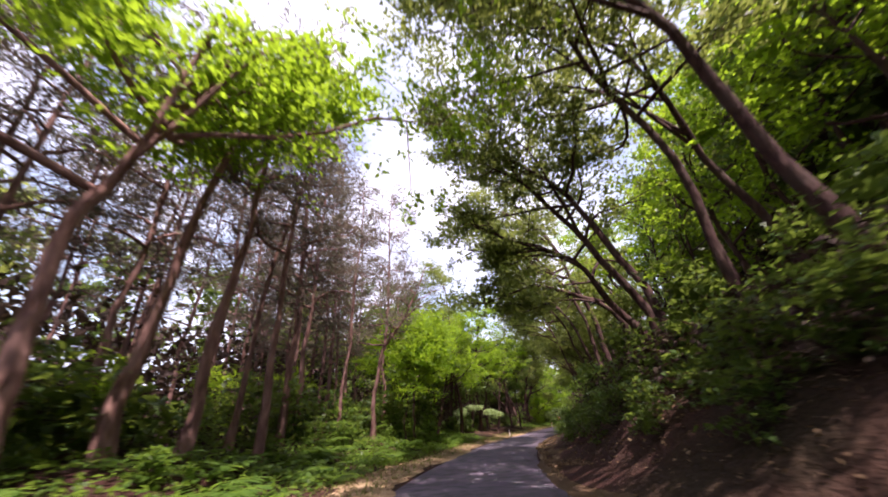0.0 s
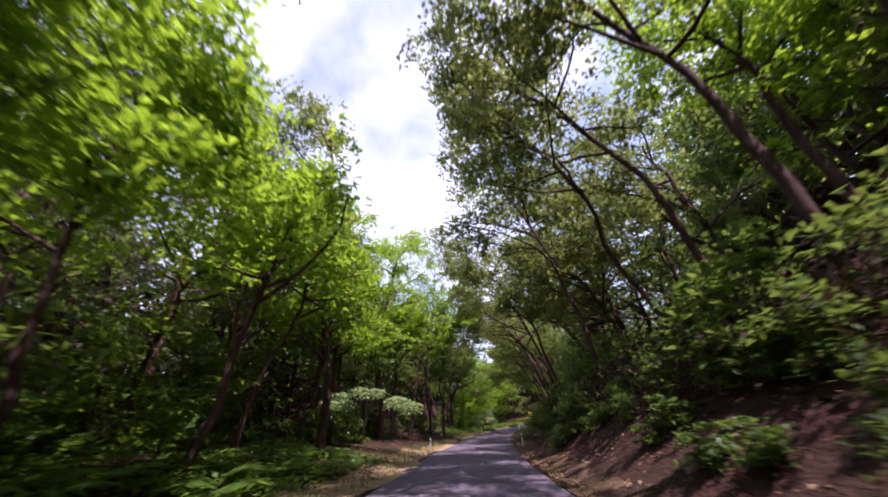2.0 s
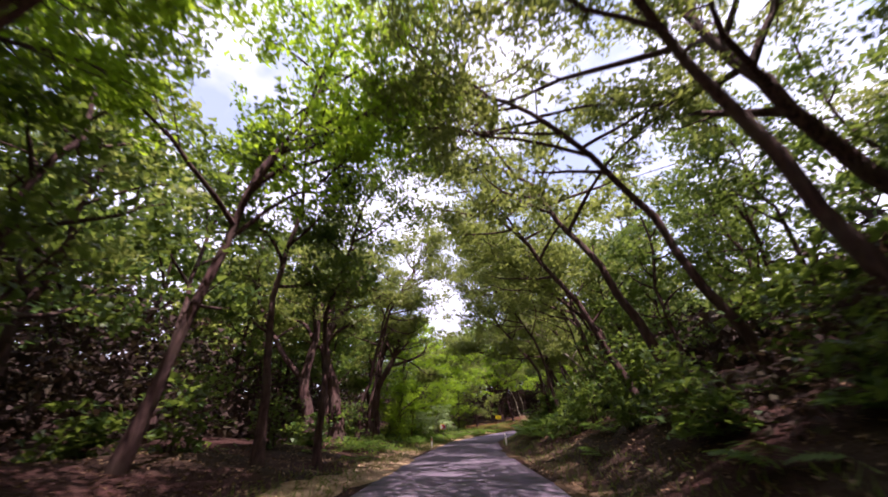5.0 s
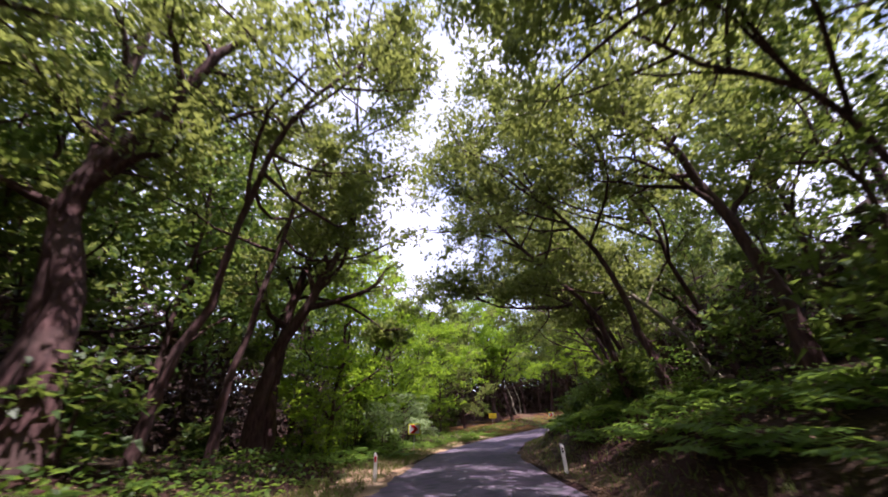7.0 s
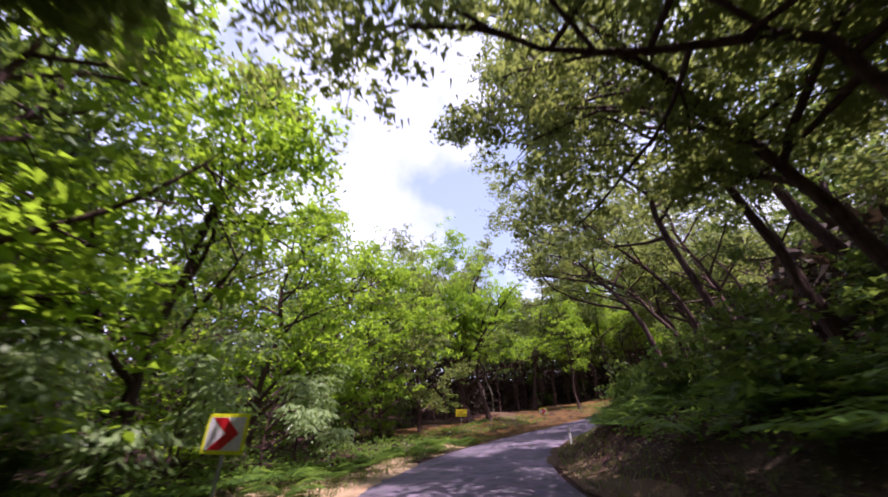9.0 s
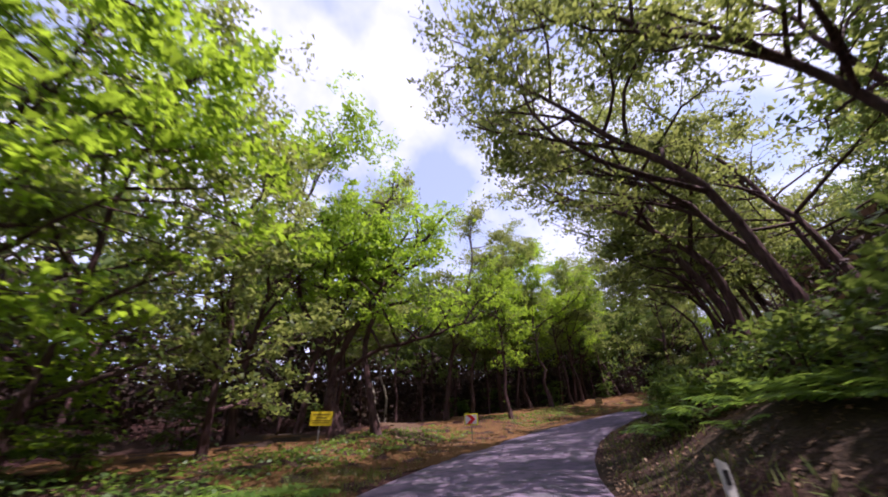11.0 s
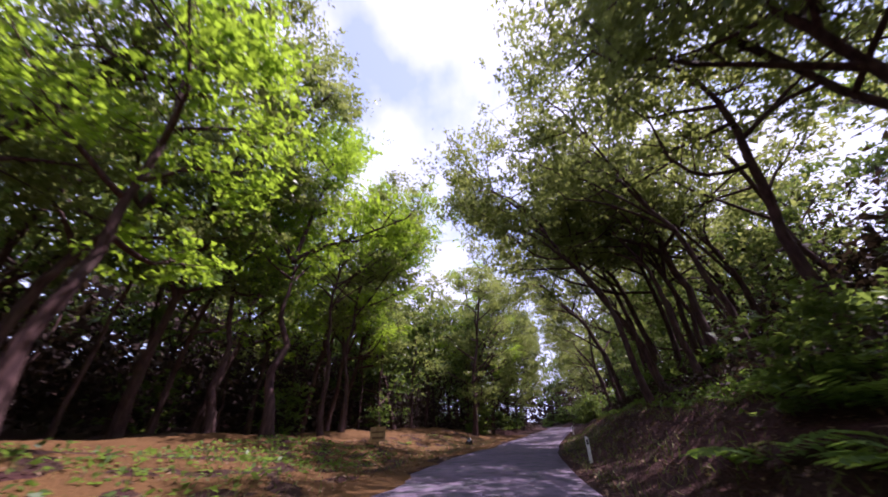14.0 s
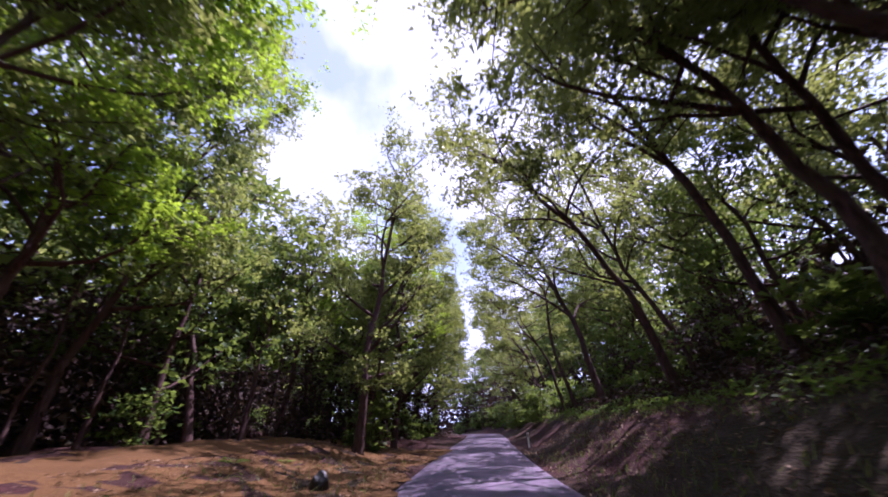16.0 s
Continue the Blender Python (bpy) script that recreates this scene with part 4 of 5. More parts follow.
def fill_wood():
    rng = np.random.default_rng(77)
    taken = list(HEROES)

    def free(x, y, gap):
        return all((x - a) ** 2 + (y - b) ** 2 > gap * gap for a, b in taken)

    def put(group, s, d, gap, size, turn=None):
        x, y = place(s, d)
        k, dd, _ = along((x, y))
        if abs(dd[0] - d) > 1.5 or not free(x, y, gap):
            return
        taken.append((x, y))
        stand(group[int(rng.integers(len(group)))], x, y, rng.uniform(0, 360) if turn is None else turn + rng.normal(0, 22), size * rng.uniform(0.85, 1.12))

    def edge(kind, s, d, height, lean, gap, seed, **kw):
        """A tree of its own at the wood's edge, leaning out over the road."""
        x, y = place(s, d)
        k, dd, zr = along((x, y))
        if abs(dd[0] - d) > 1.5 or not free(x, y, gap):
            return
        taken.append((x, y))
        turn = radians(road_turn(s) + (180 if d < 0 else 0)) + rng.normal(0, 0.3)
        rim = np.interp(s, CLEFT_S, CLEFT_L if d < 0 else CLEFT_R)
        lean = min(lean, abs(rim - d) - 1.0) if (rim - d) * d < 0 else -1.0
        ux, uy, g = math.cos(turn), math.sin(turn), height_at(x, y)
        wob = rng.normal(0, 0.8, 2)
        line = [(x, y, g), (x + 0.14 * lean * ux + wob[0] * 0.5, y + 0.14 * lean * uy, g + 0.33 * height),
                (x + 0.48 * lean * ux + wob[0], y + 0.48 * lean * uy + wob[1], g + 0.68 * height), (x + lean * ux, y + lean * uy, g + height)]
        leaf, bark, name, label = KINDS[kind]
        args = dict(limbs=14, spread=5.2, first=0.3, rise=30, count=4600, blade=(0.25, 0.15), puff=0.5, toward=(ux, uy), keep=open_sky, own_limbs=True, plain_blade=True)
        args.update(kw)
        args["count"] = int(args["count"] * 1.5)
        tree(name, line, 0.0085 * height + rng.uniform(0, 0.07), leaf, bark, seed, label=label, group=TREES, **args)

    for k, d, high in ((47, 9.2, 12.0), (50.5, 10.6, 13.0), (54.5, 12.5, 14.5), (57.5, 15.0, 15.0)):  # dense crowns above the bank
        edge("oak", k, d, high, 2.5, 1.5, int(600 + k), spread=5.0, first=0.22, rise=20, limbs=18, count=5600)
    for k in (148.5, 152.5, 156, 160.5, 164.5, 168.5):  # upright trees along the crest, which shade the bank
        edge("oak", k, rng.uniform(9.0, 11.5), 15.5, 3.0, 1.2, int(660 + k), spread=5.2, first=0.36, rise=28, limbs=14, count=3600)
    for k in (-9, -5.5, -2, 1.5):  # beside and behind the start, out of view, added to shade the bank
        edge("oak", k, rng.uniform(7.0, 9.0), 16.0, 7.0, 1.5, int(640 + 2 * k), spread=6.0, first=0.35, rise=24, limbs=14, count=4200)
    for i, k in enumerate((7, 11, 15.5, 29, 32.5, 36, 40, 44, 48, 155)):  # those that reach out from the bank
        edge("oak", k, rng.uniform(6.8, 8.6), rng.uniform(15, 18), rng.uniform(8, 10.5), 1.5, 340 + i, spread=5.8, first=0.4, rise=26, limbs=15, count=5200)
    for i, k in enumerate((81.5, 87, 90.5)):  # and from the other side
        edge("oak", k, -rng.uniform(7.4, 8.6), rng.uniform(16, 18), 7.5, 1.5, 370 + i, spread=6.0, first=0.4, rise=26, limbs=15, count=5200)
    for i, k in enumerate((60, 63.5, 67, 71, 75, 93, 96.5, 100.5, 160, 163.5, 167.5, 171.5, 175.5, 192, 199, 206)):  # those that close over the road
        edge("oak", k, rng.uniform(6.6, 8.4), rng.uniform(14, 17), rng.uniform(7.4, 9.4), 1.6, 300 + i, spread=5.6, first=0.4, rise=24, limbs=15, count=4800)
    for k, d, high in ((28, -6.9, 6.5), (31.5, -7.4, 9.0), (35, -6.7, 9.5), (38.5, -7.8, 11.0), (37, -10.5, 11.0), (33, -11, 9.5)):  # bright young chestnuts under the pines
        edge("bright", k, d, high, 2.0, 1.4, int(500 + k), limbs=14, spread=3.4, first=0.42, rise=22, count=3200, blade=(0.30, 0.13))
    for k, d, high in ((46.5, -8.6, 13.0), (50, -9.0, 15.5), (54, -8.4, 17.5), (58, -8.2, 19.0), (62.5, -8.0, 19.5), (67, -7.8, 19.5)):  # the sunlit wall of leaves
        edge("bright", k, d, high, 3.6, 1.6, int(700 + k), limbs=22, spread=5.4, first=0.3, rise=26, count=7600, puff=0.6)
    seed = 400
    # Trees before the start stand out of view and only cast shade.
    for s in np.arange(-13, 232, 3.9):  # the near edge of the wood
        seed += 2
        k = s + rng.uniform(-1.3, 1.3)
        grow_up = rng.uniform(0.9, 1.12)
        if k < 36:
            put(PINES, k, -rng.uniform(6.8, 10.0), 2.2, 1.0)
        elif k < 95:
            edge("oak" if k < 44 else "bright" if k < 70 and rng.random() < 0.75 else "oak", k, -rng.uniform(6.3, 8.2) - (2.2 if 44 < k < 61 else 0), (20.0 if k > 50 else 17.5) * grow_up, 4.6, 3.2, seed, limbs=19, spread=5.6, first=0.26 if k < 70 else 0.15, count=6000)
        elif k < 128:
            edge("bright" if k < 120 else "oak", k, -rng.uniform(8.0, 9.5) - (2.2 if k > 108 else 0), 14 * grow_up, 0.8, 2.4, seed, limbs=18, spread=4.2, first=0.09, count=5400)
        elif k < 180:
            edge("oak" if rng.random() < 0.6 else "bright", k, -rng.uniform(14.0, 19.0), 20.5 * grow_up, 5.0, 2.6, seed, limbs=17, spread=5.8, first=0.24, count=8000)
        else:
            edge("oak", k, -rng.uniform(6.0, 8.0), 19 * grow_up, 3.6, 2.4, seed, limbs=18, spread=5.8, first=0.12, count=6500)
        k = s + rng.uniform(-1.3, 1.3)
        grow_up = rng.uniform(0.9, 1.12)
        if k < 122:
            edge("oak", k, rng.uniform(8.0, 12.5), (12.5 if 79 < k < 87 else 18.5 if 40 < k < 80 else 16.5) * rng.uniform(0.88, 1.15), rng.uniform(7.5, 10), 3.6, seed + 1, spread=6.8, count=7600, limbs=16)
        elif k < 196:
            edge("oak", k, rng.uniform(8.0, 12.5), 16.5 * rng.uniform(0.8, 1.2), 9.6 if k < 146 else rng.uniform(6.5, 10), 3.7, seed + 1, spread=rng.uniform(6, 7.5), first=0.27, rise=36, count=4200 if k < 146 else 3200, limbs=17)
        else:
            edge("oak", k, rng.uniform(6.5, 9.5), 16.5 * grow_up, 5.0, 2.8, seed + 1, first=0.12, count=3600)
    for s in np.arange(-18, 232, 4.6):  # the second row
        k = s + rng.uniform(-2, 2)
        d = -rng.uniform(14.0, 20)
        put(PINES if k < 38 else NEAR_DARK if rng.random() < 0.35 else SECOND, k, d - (3 if 118 < k < 178 else 0), 2.8, 1.0)
        k = s + rng.uniform(-2, 2)
        if k < 76:
            if k < 60:
                put(NEAR_BRIGHT if k < 40 else NEAR_DARK, k, rng.uniform(13, 16), 2.4, 0.9)
            put(SECOND, k + 2, rng.uniform(16, 22), 2.6, 0.95 if k < 53 else 0.6)
        elif 125 < k < 200:
            put(SECOND, k + 2, rng.uniform(17, 24), 2.6, 0.8)
        if 76 < k < 88:
            put(SECOND, k, rng.uniform(15, 22), 2.8, 0.7)
        if k < 76:
            put(FAR, k + 1, rng.uniform(22, 27), 2.6, 1.15 if k < 53 else 0.7)
        if 88 < k < 122 or k > 200:
            put(SECOND, k, rng.uniform(14.5, 21), 2.8, 0.9)
        if 125 < k < 200:
            edge("oak", k, rng.uniform(13.5, 18), 16, 4.0, 2.8, seed + 300 + int(s), spread=5.4, first=0.25, count=3000, blade=(0.28, 0.165))
    for k in (44, 47.5, 51, 54, 57.5, 61, 65, 69):  # dense growth behind the left edge
        put(NEAR_DARK, k, -rng.uniform(10.5, 13.5), 1.6, 0.95)
    for k in np.arange(82, 106, 2.6):  # the dark wood behind the leaning oaks, and above the ferns
        put(NEAR_DARK, k, -rng.uniform(12.5, 18.0), 1.4, 1.15)
        put(NEAR_DARK, k + 1.3, rng.uniform(13.0, 20.0), 1.4, 0.5)
    for k in np.arange(146, 206, 3.6):  # deep in the wood on the hill
        put(NEAR_DARK, k, rng.uniform(17, 26), 1.6, 0.5)
    for k in np.arange(58, 80, 2.8):  # the slope above the hollow
        put(NEAR_DARK, k, rng.uniform(11.5, 16.0), 1.4, 0.72)
    for k in (77, 79.5, 82, 84.5, 87, 90):  # dark growth on the slope
        put(NEAR_DARK, k, rng.uniform(10, 13), 1.4, 0.62)
    for k in np.arange(158, 200, 3.4):  # low dark growth on the hill
        put(NEAR_DARK, k, rng.uniform(12.5, 16.0), 1.3, 0.8 if k > 166 else 0.55)
    for k in np.arange(168, 204, 3.3):  # close dark trees where the clearing ends
        put(NEAR_DARK, k, -rng.uniform(14.5, 18.0) + (7.0 if k > 186 else 0), 1.3, 1.0)
    for i in range(46):  # thin trunks in the dark behind the clearing
        put(SLIM, rng.uniform(118, 196), -rng.uniform(15, 27), 0.9, 1.1)
    for i in range(44):  # the pine stand
        put(PINES, rng.uniform(0, 52), -rng.uniform(10.5, 30), 2.0, 1.0)
    for i in range(46):  # where the road bends away beyond the crest
        x, y = rng.uniform(124, 176), rng.uniform(86, 113)
        k, dd, _ = along((x, y))
        if dd[0] > 5.5 and free(x, y, 3.0):
            taken.append((x, y))
            group = NEAR_BRIGHT if rng.random() < 0.3 and dd[0] < 12 else NEAR_DARK if dd[0] < 12 else SECOND
            stand(group[int(rng.integers(len(group)))], x, y, rng.uniform(0, 360), rng.uniform(0.85, 1.1))
    for s in np.arange(-45, 250, 8):  # deep in the wood
        for side in (-1, 1):
            for d in (27, 38):
                k = s + rng.uniform(-2.5, 2.5)
                if (side < 0 and (k > 40 or d > 30)) or (side > 0 and (k < 75 or k > 205)):
                    put(FAR, k, side * (d + rng.uniform(-4, 4)), 3.5, 1.1)


fill_wood()


# ---- undergrowth ----
def shrub_variant(leaf, seed, height, spread, count, name, label, blade=(0.23, 0.14), flat=0.13, stems=3, low=0.2, plain_blade=False):
    """Several thin stems that carry level, layered sprays."""
    rng = np.random.default_rng(seed)
    root = tagged(new(name), label, "shrub", "undergrowth of the wood")
    spots, pieces = [], []
    for i in range(stems):
        a = 2 * math.pi * (i + rng.random()) / stems
        lean = spread * rng.uniform(0.2, 0.55)
        h = height * rng.uniform(0.7, 1.0)
        line = curve_points([(0.15 * math.cos(a), 0.15 * math.sin(a), -0.2), (lean * 0.4 * math.cos(a), lean * 0.4 * math.sin(a), h * 0.5), (lean * math.cos(a), lean * math.sin(a), h)], 8)
        child("stem", mesh_of("stem", *tube(line, np.linspace(0.035, 0.008, 8), 4), OAK_BARK, True), root)
        for j in range(7):
            u = low + (1 - low) * (j + rng.random()) / 7
            k = min(int(u * 7), 6)
            o = line[k]
            b = rng.uniform(0, 2 * math.pi)
            L = spread * rng.uniform(0.35, 0.75) * (1.15 - 0.6 * u)
            x = np.linspace(0, 1, 5)[:, None]
            t = o + np.array([math.cos(b), math.sin(b), 0.18]) * L * x + np.array([0, 0, -0.32 * L]) * x**2
            pieces.append(tube(t[[0, 2, 4]], [0.012, 0.008, 0.004], 3))
            spots += [t[1], t[2], t[3], t[4], (t[2] + t[3]) / 2, (t[3] + t[4]) / 2]
    tagged(child("branchwork", mesh_of("branchwork", *joined(pieces), OAK_BARK, True), root), kind="stuff")
    spots = np.array(spots)
    pick = rng.integers(0, len(spots), count)
    c = spots[pick] + rng.normal(0, 1, (count, 3)) * np.array([0.24, 0.24, flat * 0.5]) * spread / 1.6
    c[:, 2] = np.maximum(c[:, 2], 0.08)
    child("foliage", mesh_of("foliage", *leaves(c, rng, *blade, flat=0.88, droop=0.12, plain_blade=plain_blade), leaf), root)
    return root


GREEN_SHRUB = [shrub_variant(FERN_LEAF, 61 + i, 2.2 + 0.8 * i, 1.7 + 0.3 * i, 640, "shrub", "leafy green shrub with layered sprays at the edge of the wood", (0.27, 0.16)) for i in range(3)]
DARK_SHRUB = [shrub_variant(SHADE_LEAF, 66 + i, 2.0 + 1.3 * i, 1.9 + 0.4 * i, 560, "shrub", "leafy shrub under the trees in a dark shade tone", (0.31, 0.2), plain_blade=True) for i in range(2)]
TALL_SHRUB = [shrub_variant(BRIGHT_LEAF, 71 + i, 4.6 + 1.2 * i, 2.6, 1150, "sapling", "slender sapling with bright green layered leaves", (0.24, 0.13), 0.16) for i in range(2)]


def fern_variant(seed, size):
    """A fern: arching fronds, each with paired tapering leaflets."""
    rng = np.random.default_rng(seed)
    vs, fs, o = [], [], 0
    for i in range(8):
        a = 2 * math.pi * i / 8 + rng.uniform(-0.3, 0.3)
        L, lift = size * rng.uniform(0.75, 1.1), rng.uniform(0.5, 0.95)
        out, side = np.array([math.cos(a), math.sin(a), 0]), np.array([-math.sin(a), math.cos(a), 0])
        pairs = 9
        for j in range(pairs):
            u = 0.18 + 0.82 * j / (pairs - 1)
            p = out * L * u * 0.85 + np.array([0, 0, L * lift * (u - 0.62 * u * u)])
            w = L * 0.30 * math.sin(math.pi * min(1, 0.25 + 0.75 * (1 - u))) + 0.02
            for sg in (-1, 1):
                tip = p + side * sg * w + out * w * 0.35 + np.array([0, 0, -w * 0.25 + rng.normal(0, 0.02)])
                e = out * L * 0.062
                vs += [p - e, p * 0.45 + tip * 0.55 - e * 0.8, tip, p * 0.5 + tip * 0.5 + e * 0.9]
                fs.append((o, o + 1, o + 2, o + 3))
                o += 4
    root = tagged(new("fern"), "green fern with arching fronds on the forest floor", "fern", "ferns of the wood")
    child("foliage", mesh_of("foliage", np.array(vs), np.array(fs), FERN_LEAF), root)
    return root


def fan_leaves(rng, centre, size, n, blade):
    """An umbrella of drooping blades that point outwards and down from its middle."""
    a, q = rng.uniform(0, 2 * math.pi, n), np.sqrt(rng.random(n))
    tier = rng.choice([0.0, -0.28, -0.52], n, p=[0.5, 0.32, 0.18])
    out = np.stack([np.cos(a), np.sin(a), np.zeros(n)], 1)
    c = np.array(centre) + out * (q * size)[:, None] + np.stack([np.zeros(n), np.zeros(n), size * (0.30 * (1 - q**2) + tier) + rng.normal(0, 0.03, n)], 1)
    turn = rng.normal(0, 0.45, n)
    way = np.stack([np.cos(a + turn), np.sin(a + turn), -0.35 - 0.55 * q + rng.normal(0, 0.15, n)], 1)
    way /= np.linalg.norm(way, axis=1)[:, None]
    side = np.cross(way, np.array([0, 0, 1.0]) + rng.normal(0, 0.25, (n, 3)))
    side /= np.linalg.norm(side, axis=1)[:, None]
    up = np.cross(side, way)
    L, Wd = (blade[0] * rng.uniform(0.7, 1.25, n))[:, None], (blade[1] * rng.uniform(0.7, 1.2, n))[:, None]
    v = np.stack([c - way * L * 0.5, c + side * Wd * 0.5 - up * Wd * 0.18, c + way * L * 0.5 - up * L * 0.1, c - side * Wd * 0.5 - up * Wd * 0.18], 1).reshape(-1, 3)
    return v, (np.arange(n)[:, None] * 4 + np.array([[0, 1, 2, 3]])).astype(np.int32)


def arching_sapling(foot, lines, fans, seed):
    """A leaning sapling whose long bough hangs out to the road, with umbrellas of pale leaves."""
    rng = np.random.default_rng(seed)
    root = tagged(new("sapling"), "sapling whose arching bough carries leaf fans in pale sunlit tone", "sapling", "undergrowth of the wood")
    root.matrix_basis = pose(*foot)
    o = np.array(foot)
    for k, pts in enumerate(lines):
        line = curve_points(np.array(pts, float) - o, 12)
        child("stem" if k == 0 else "bough", mesh_of("stem", *tube(line, np.linspace(0.05, 0.012, 12), 6, 0.08, rng), OAK_BARK, True), root)
    child("foliage", mesh_of("foliage", *joined([fan_leaves(rng, np.array(c) - o, r, n, (0.21, 0.085)) for c, r, n in fans]), PALE_LEAF), root)
    return root


arching_sapling((1.4, 49.3, height_at(1.4, 49.3) - 0.05),
                [[(1.4, 49.3, 0.2), (1.35, 49.2, 1.8), (1.4, 49.0, 3.2), (1.0, 48.7, 3.5)], [(1.4, 49.1, 2.7), (2.4, 49.5, 3.5), (3.7, 49.9, 3.4), (5.6, 50.5, 2.8)]],
                [((1.0, 48.7, 3.1), 1.0, 420), ((0.5, 48.4, 2.8), 0.7, 220), ((2.2, 49.4, 3.5), 0.75, 260), ((3.2, 49.7, 3.45), 0.65, 200), ((4.6, 50.1, 2.9), 0.9, 380), ((5.5, 50.5, 2.6), 0.85, 360)], 77)


def roadside_sapling(s, d, high, seed):
    """A sapling at the wood's edge with three tiers of level, drooping fans towards the road."""
    rng = np.random.default_rng(seed)
    x, y = place(s, d)
    g = height_at(x, y)
    lines, fans = [[(x, y, g - 0.1), (x, y, g + 0.5 * high), place(s, d + 0.4) + (g + high,)]], []
    for k in range(4):
        ds, dd, h = rng.uniform(-1.6, 1.6), rng.uniform(0.7, 1.9), high * (0.35 + 0.18 * k)
        tip = place(s + ds, d + dd)
        mid = place(s + ds * 0.5, d + dd * 0.5)
        lines.append([(x, y, g + h - 0.3), mid + (g + h + 0.25,), tip + (g + h,)])
        fans += [(tip + (g + h,), rng.uniform(0.7, 1.0), 240), (mid + (g + h + 0.25,), rng.uniform(0.5, 0.7), 120)]
    return arching_sapling((x, y, g), lines, fans, seed)


for s, d, high, seed in ((105.5, -7.4, 3.6, 81), (108.5, -7.0, 3.0, 82), (112.0, -8.2, 4.2, 83), (102.0, -7.6, 2.8, 84)):
    roadside_sapling(s, d, high, seed)
FERNS = [fern_variant(81 + i, 0.75 + 0.18 * i) for i in range(3)]


def lay_undergrowth():
    rng = np.random.default_rng(5)

    def row(group, a, b, step, d0, d1, size=1.0, miss=0.0):
        for s in np.arange(a, b, step):
            if rng.random() < miss:
                continue
            x, y = place(s + rng.uniform(-step / 2, step / 2), rng.uniform(d0, d1))
            stand(group[int(rng.integers(len(group)))], x, y, rng.uniform(0, 360), size * rng.uniform(0.75, 1.25))

    row(GREEN_SHRUB, 2, 36, 3.4, -9.5, -7.0, 0.45)
    row(DARK_SHRUB, 4, 46, 2.6, -15, -10, 1.2)
    row(GREEN_SHRUB, 20, 42, 4.0, -8.8, -7.4, 0.6)
    row(TALL_SHRUB, 4, 40, 5.5, -15, -9.5, 1.0)
    row(DARK_SHRUB, 4, 40, 2.8, -13, -8.5, 1.1)
    row(DARK_SHRUB, 38, 64, 2.2, -12, -8.5, 1.1)
    row(DARK_SHRUB, 60, 98, 3.6, -12, -8.0, 1.0)
    row(TALL_SHRUB, 97, 109, 2.6, -10.5, -7.6)
    row(TALL_SHRUB, 109, 126, 3.0, -14, -11)
    row(GREEN_SHRUB, 100, 110, 2.8, -8.6, -7.2, 0.8)
    row(GREEN_SHRUB, 110, 126, 3.6, -12, -10, 0.7)
    row(DARK_SHRUB, 132, 225, 7.0, -24, -15, 1.1)
    row(DARK_SHRUB, 184, 225, 3.2, -9, -6.5, 1.0)
    row(DARK_SHRUB, 0, 62, 1.7, 4.6, 6.4, 0.5)
    row(DARK_SHRUB, 0, 46, 1.3, 3.9, 5.2, 0.34)
    row(DARK_SHRUB, 3, 62, 2.4, 5.6, 7.0, 0.65)
    row(DARK_SHRUB, 3, 60, 3.0, 6.5, 9.5, 0.95)
    row(GREEN_SHRUB, 8, 62, 7.0, 6.4, 8.6, 0.55)
    row(DARK_SHRUB, 60, 112, 3.2, 7.5, 12.0, 1.0)
    row(GREEN_SHRUB, 78, 112, 8.0, 7.6, 9.0, 0.5)
    row(DARK_SHRUB, 104, 130, 2.6, 5.8, 8.6, 0.8)
    row(DARK_SHRUB, 130, 152, 4.0, 7.0, 9.5, 0.5)
    row(GREEN_SHRUB, 108, 132, 4.5, 6.4, 8.0, 0.6)
    row(DARK_SHRUB, 150, 225, 3.4, 8.0, 14, 1.0)
    row(DARK_SHRUB, 196, 236, 2.4, 4.5, 9, 1.0)
    for i in range(44):  # brush beyond the crest
        x, y = rng.uniform(122, 172), rng.uniform(94, 113)
        k, dd, _ = along((x, y))
        if dd[0] > 4.0:
            stand(DARK_SHRUB[i % 2], x, y, rng.uniform(0, 360), rng.uniform(1.0, 1.5))
    row(FERNS, 1, 46, 0.7, -7.4, -4.5, 1.25)
    row(FERNS, 1, 34, 2.0, -10, -7, 1.2)
    row(FERNS, 76, 96, 1.6, -7.4, -4.9, 0.9)
    row(FERNS, 96, 124, 0.56, -6.8, -4.4, 1.1)
    row(FERNS, 82, 112, 0.46, 4.8, 9.0, 1.25)
    row(FERNS, 62, 84, 1.6, 4.6, 8.0, 1.0)
    row(DARK_SHRUB, 60, 84, 1.8, 4.9, 7.5, 0.65)
    row(FERNS, 112, 152, 1.1, 6.0, 9.2, 0.95)
    row(FERNS, 112, 150, 0.65, 4.7, 6.8, 1.15)
    row(DARK_SHRUB, 116, 150, 2.4, 5.0, 6.6, 0.5)
    row(FERNS, 150, 200, 2.6, 6.6, 9.0, 0.5)
    row(FERNS, 132, 178, 4.4, -9.0, -6.4, 0.55)


lay_undergrowth()


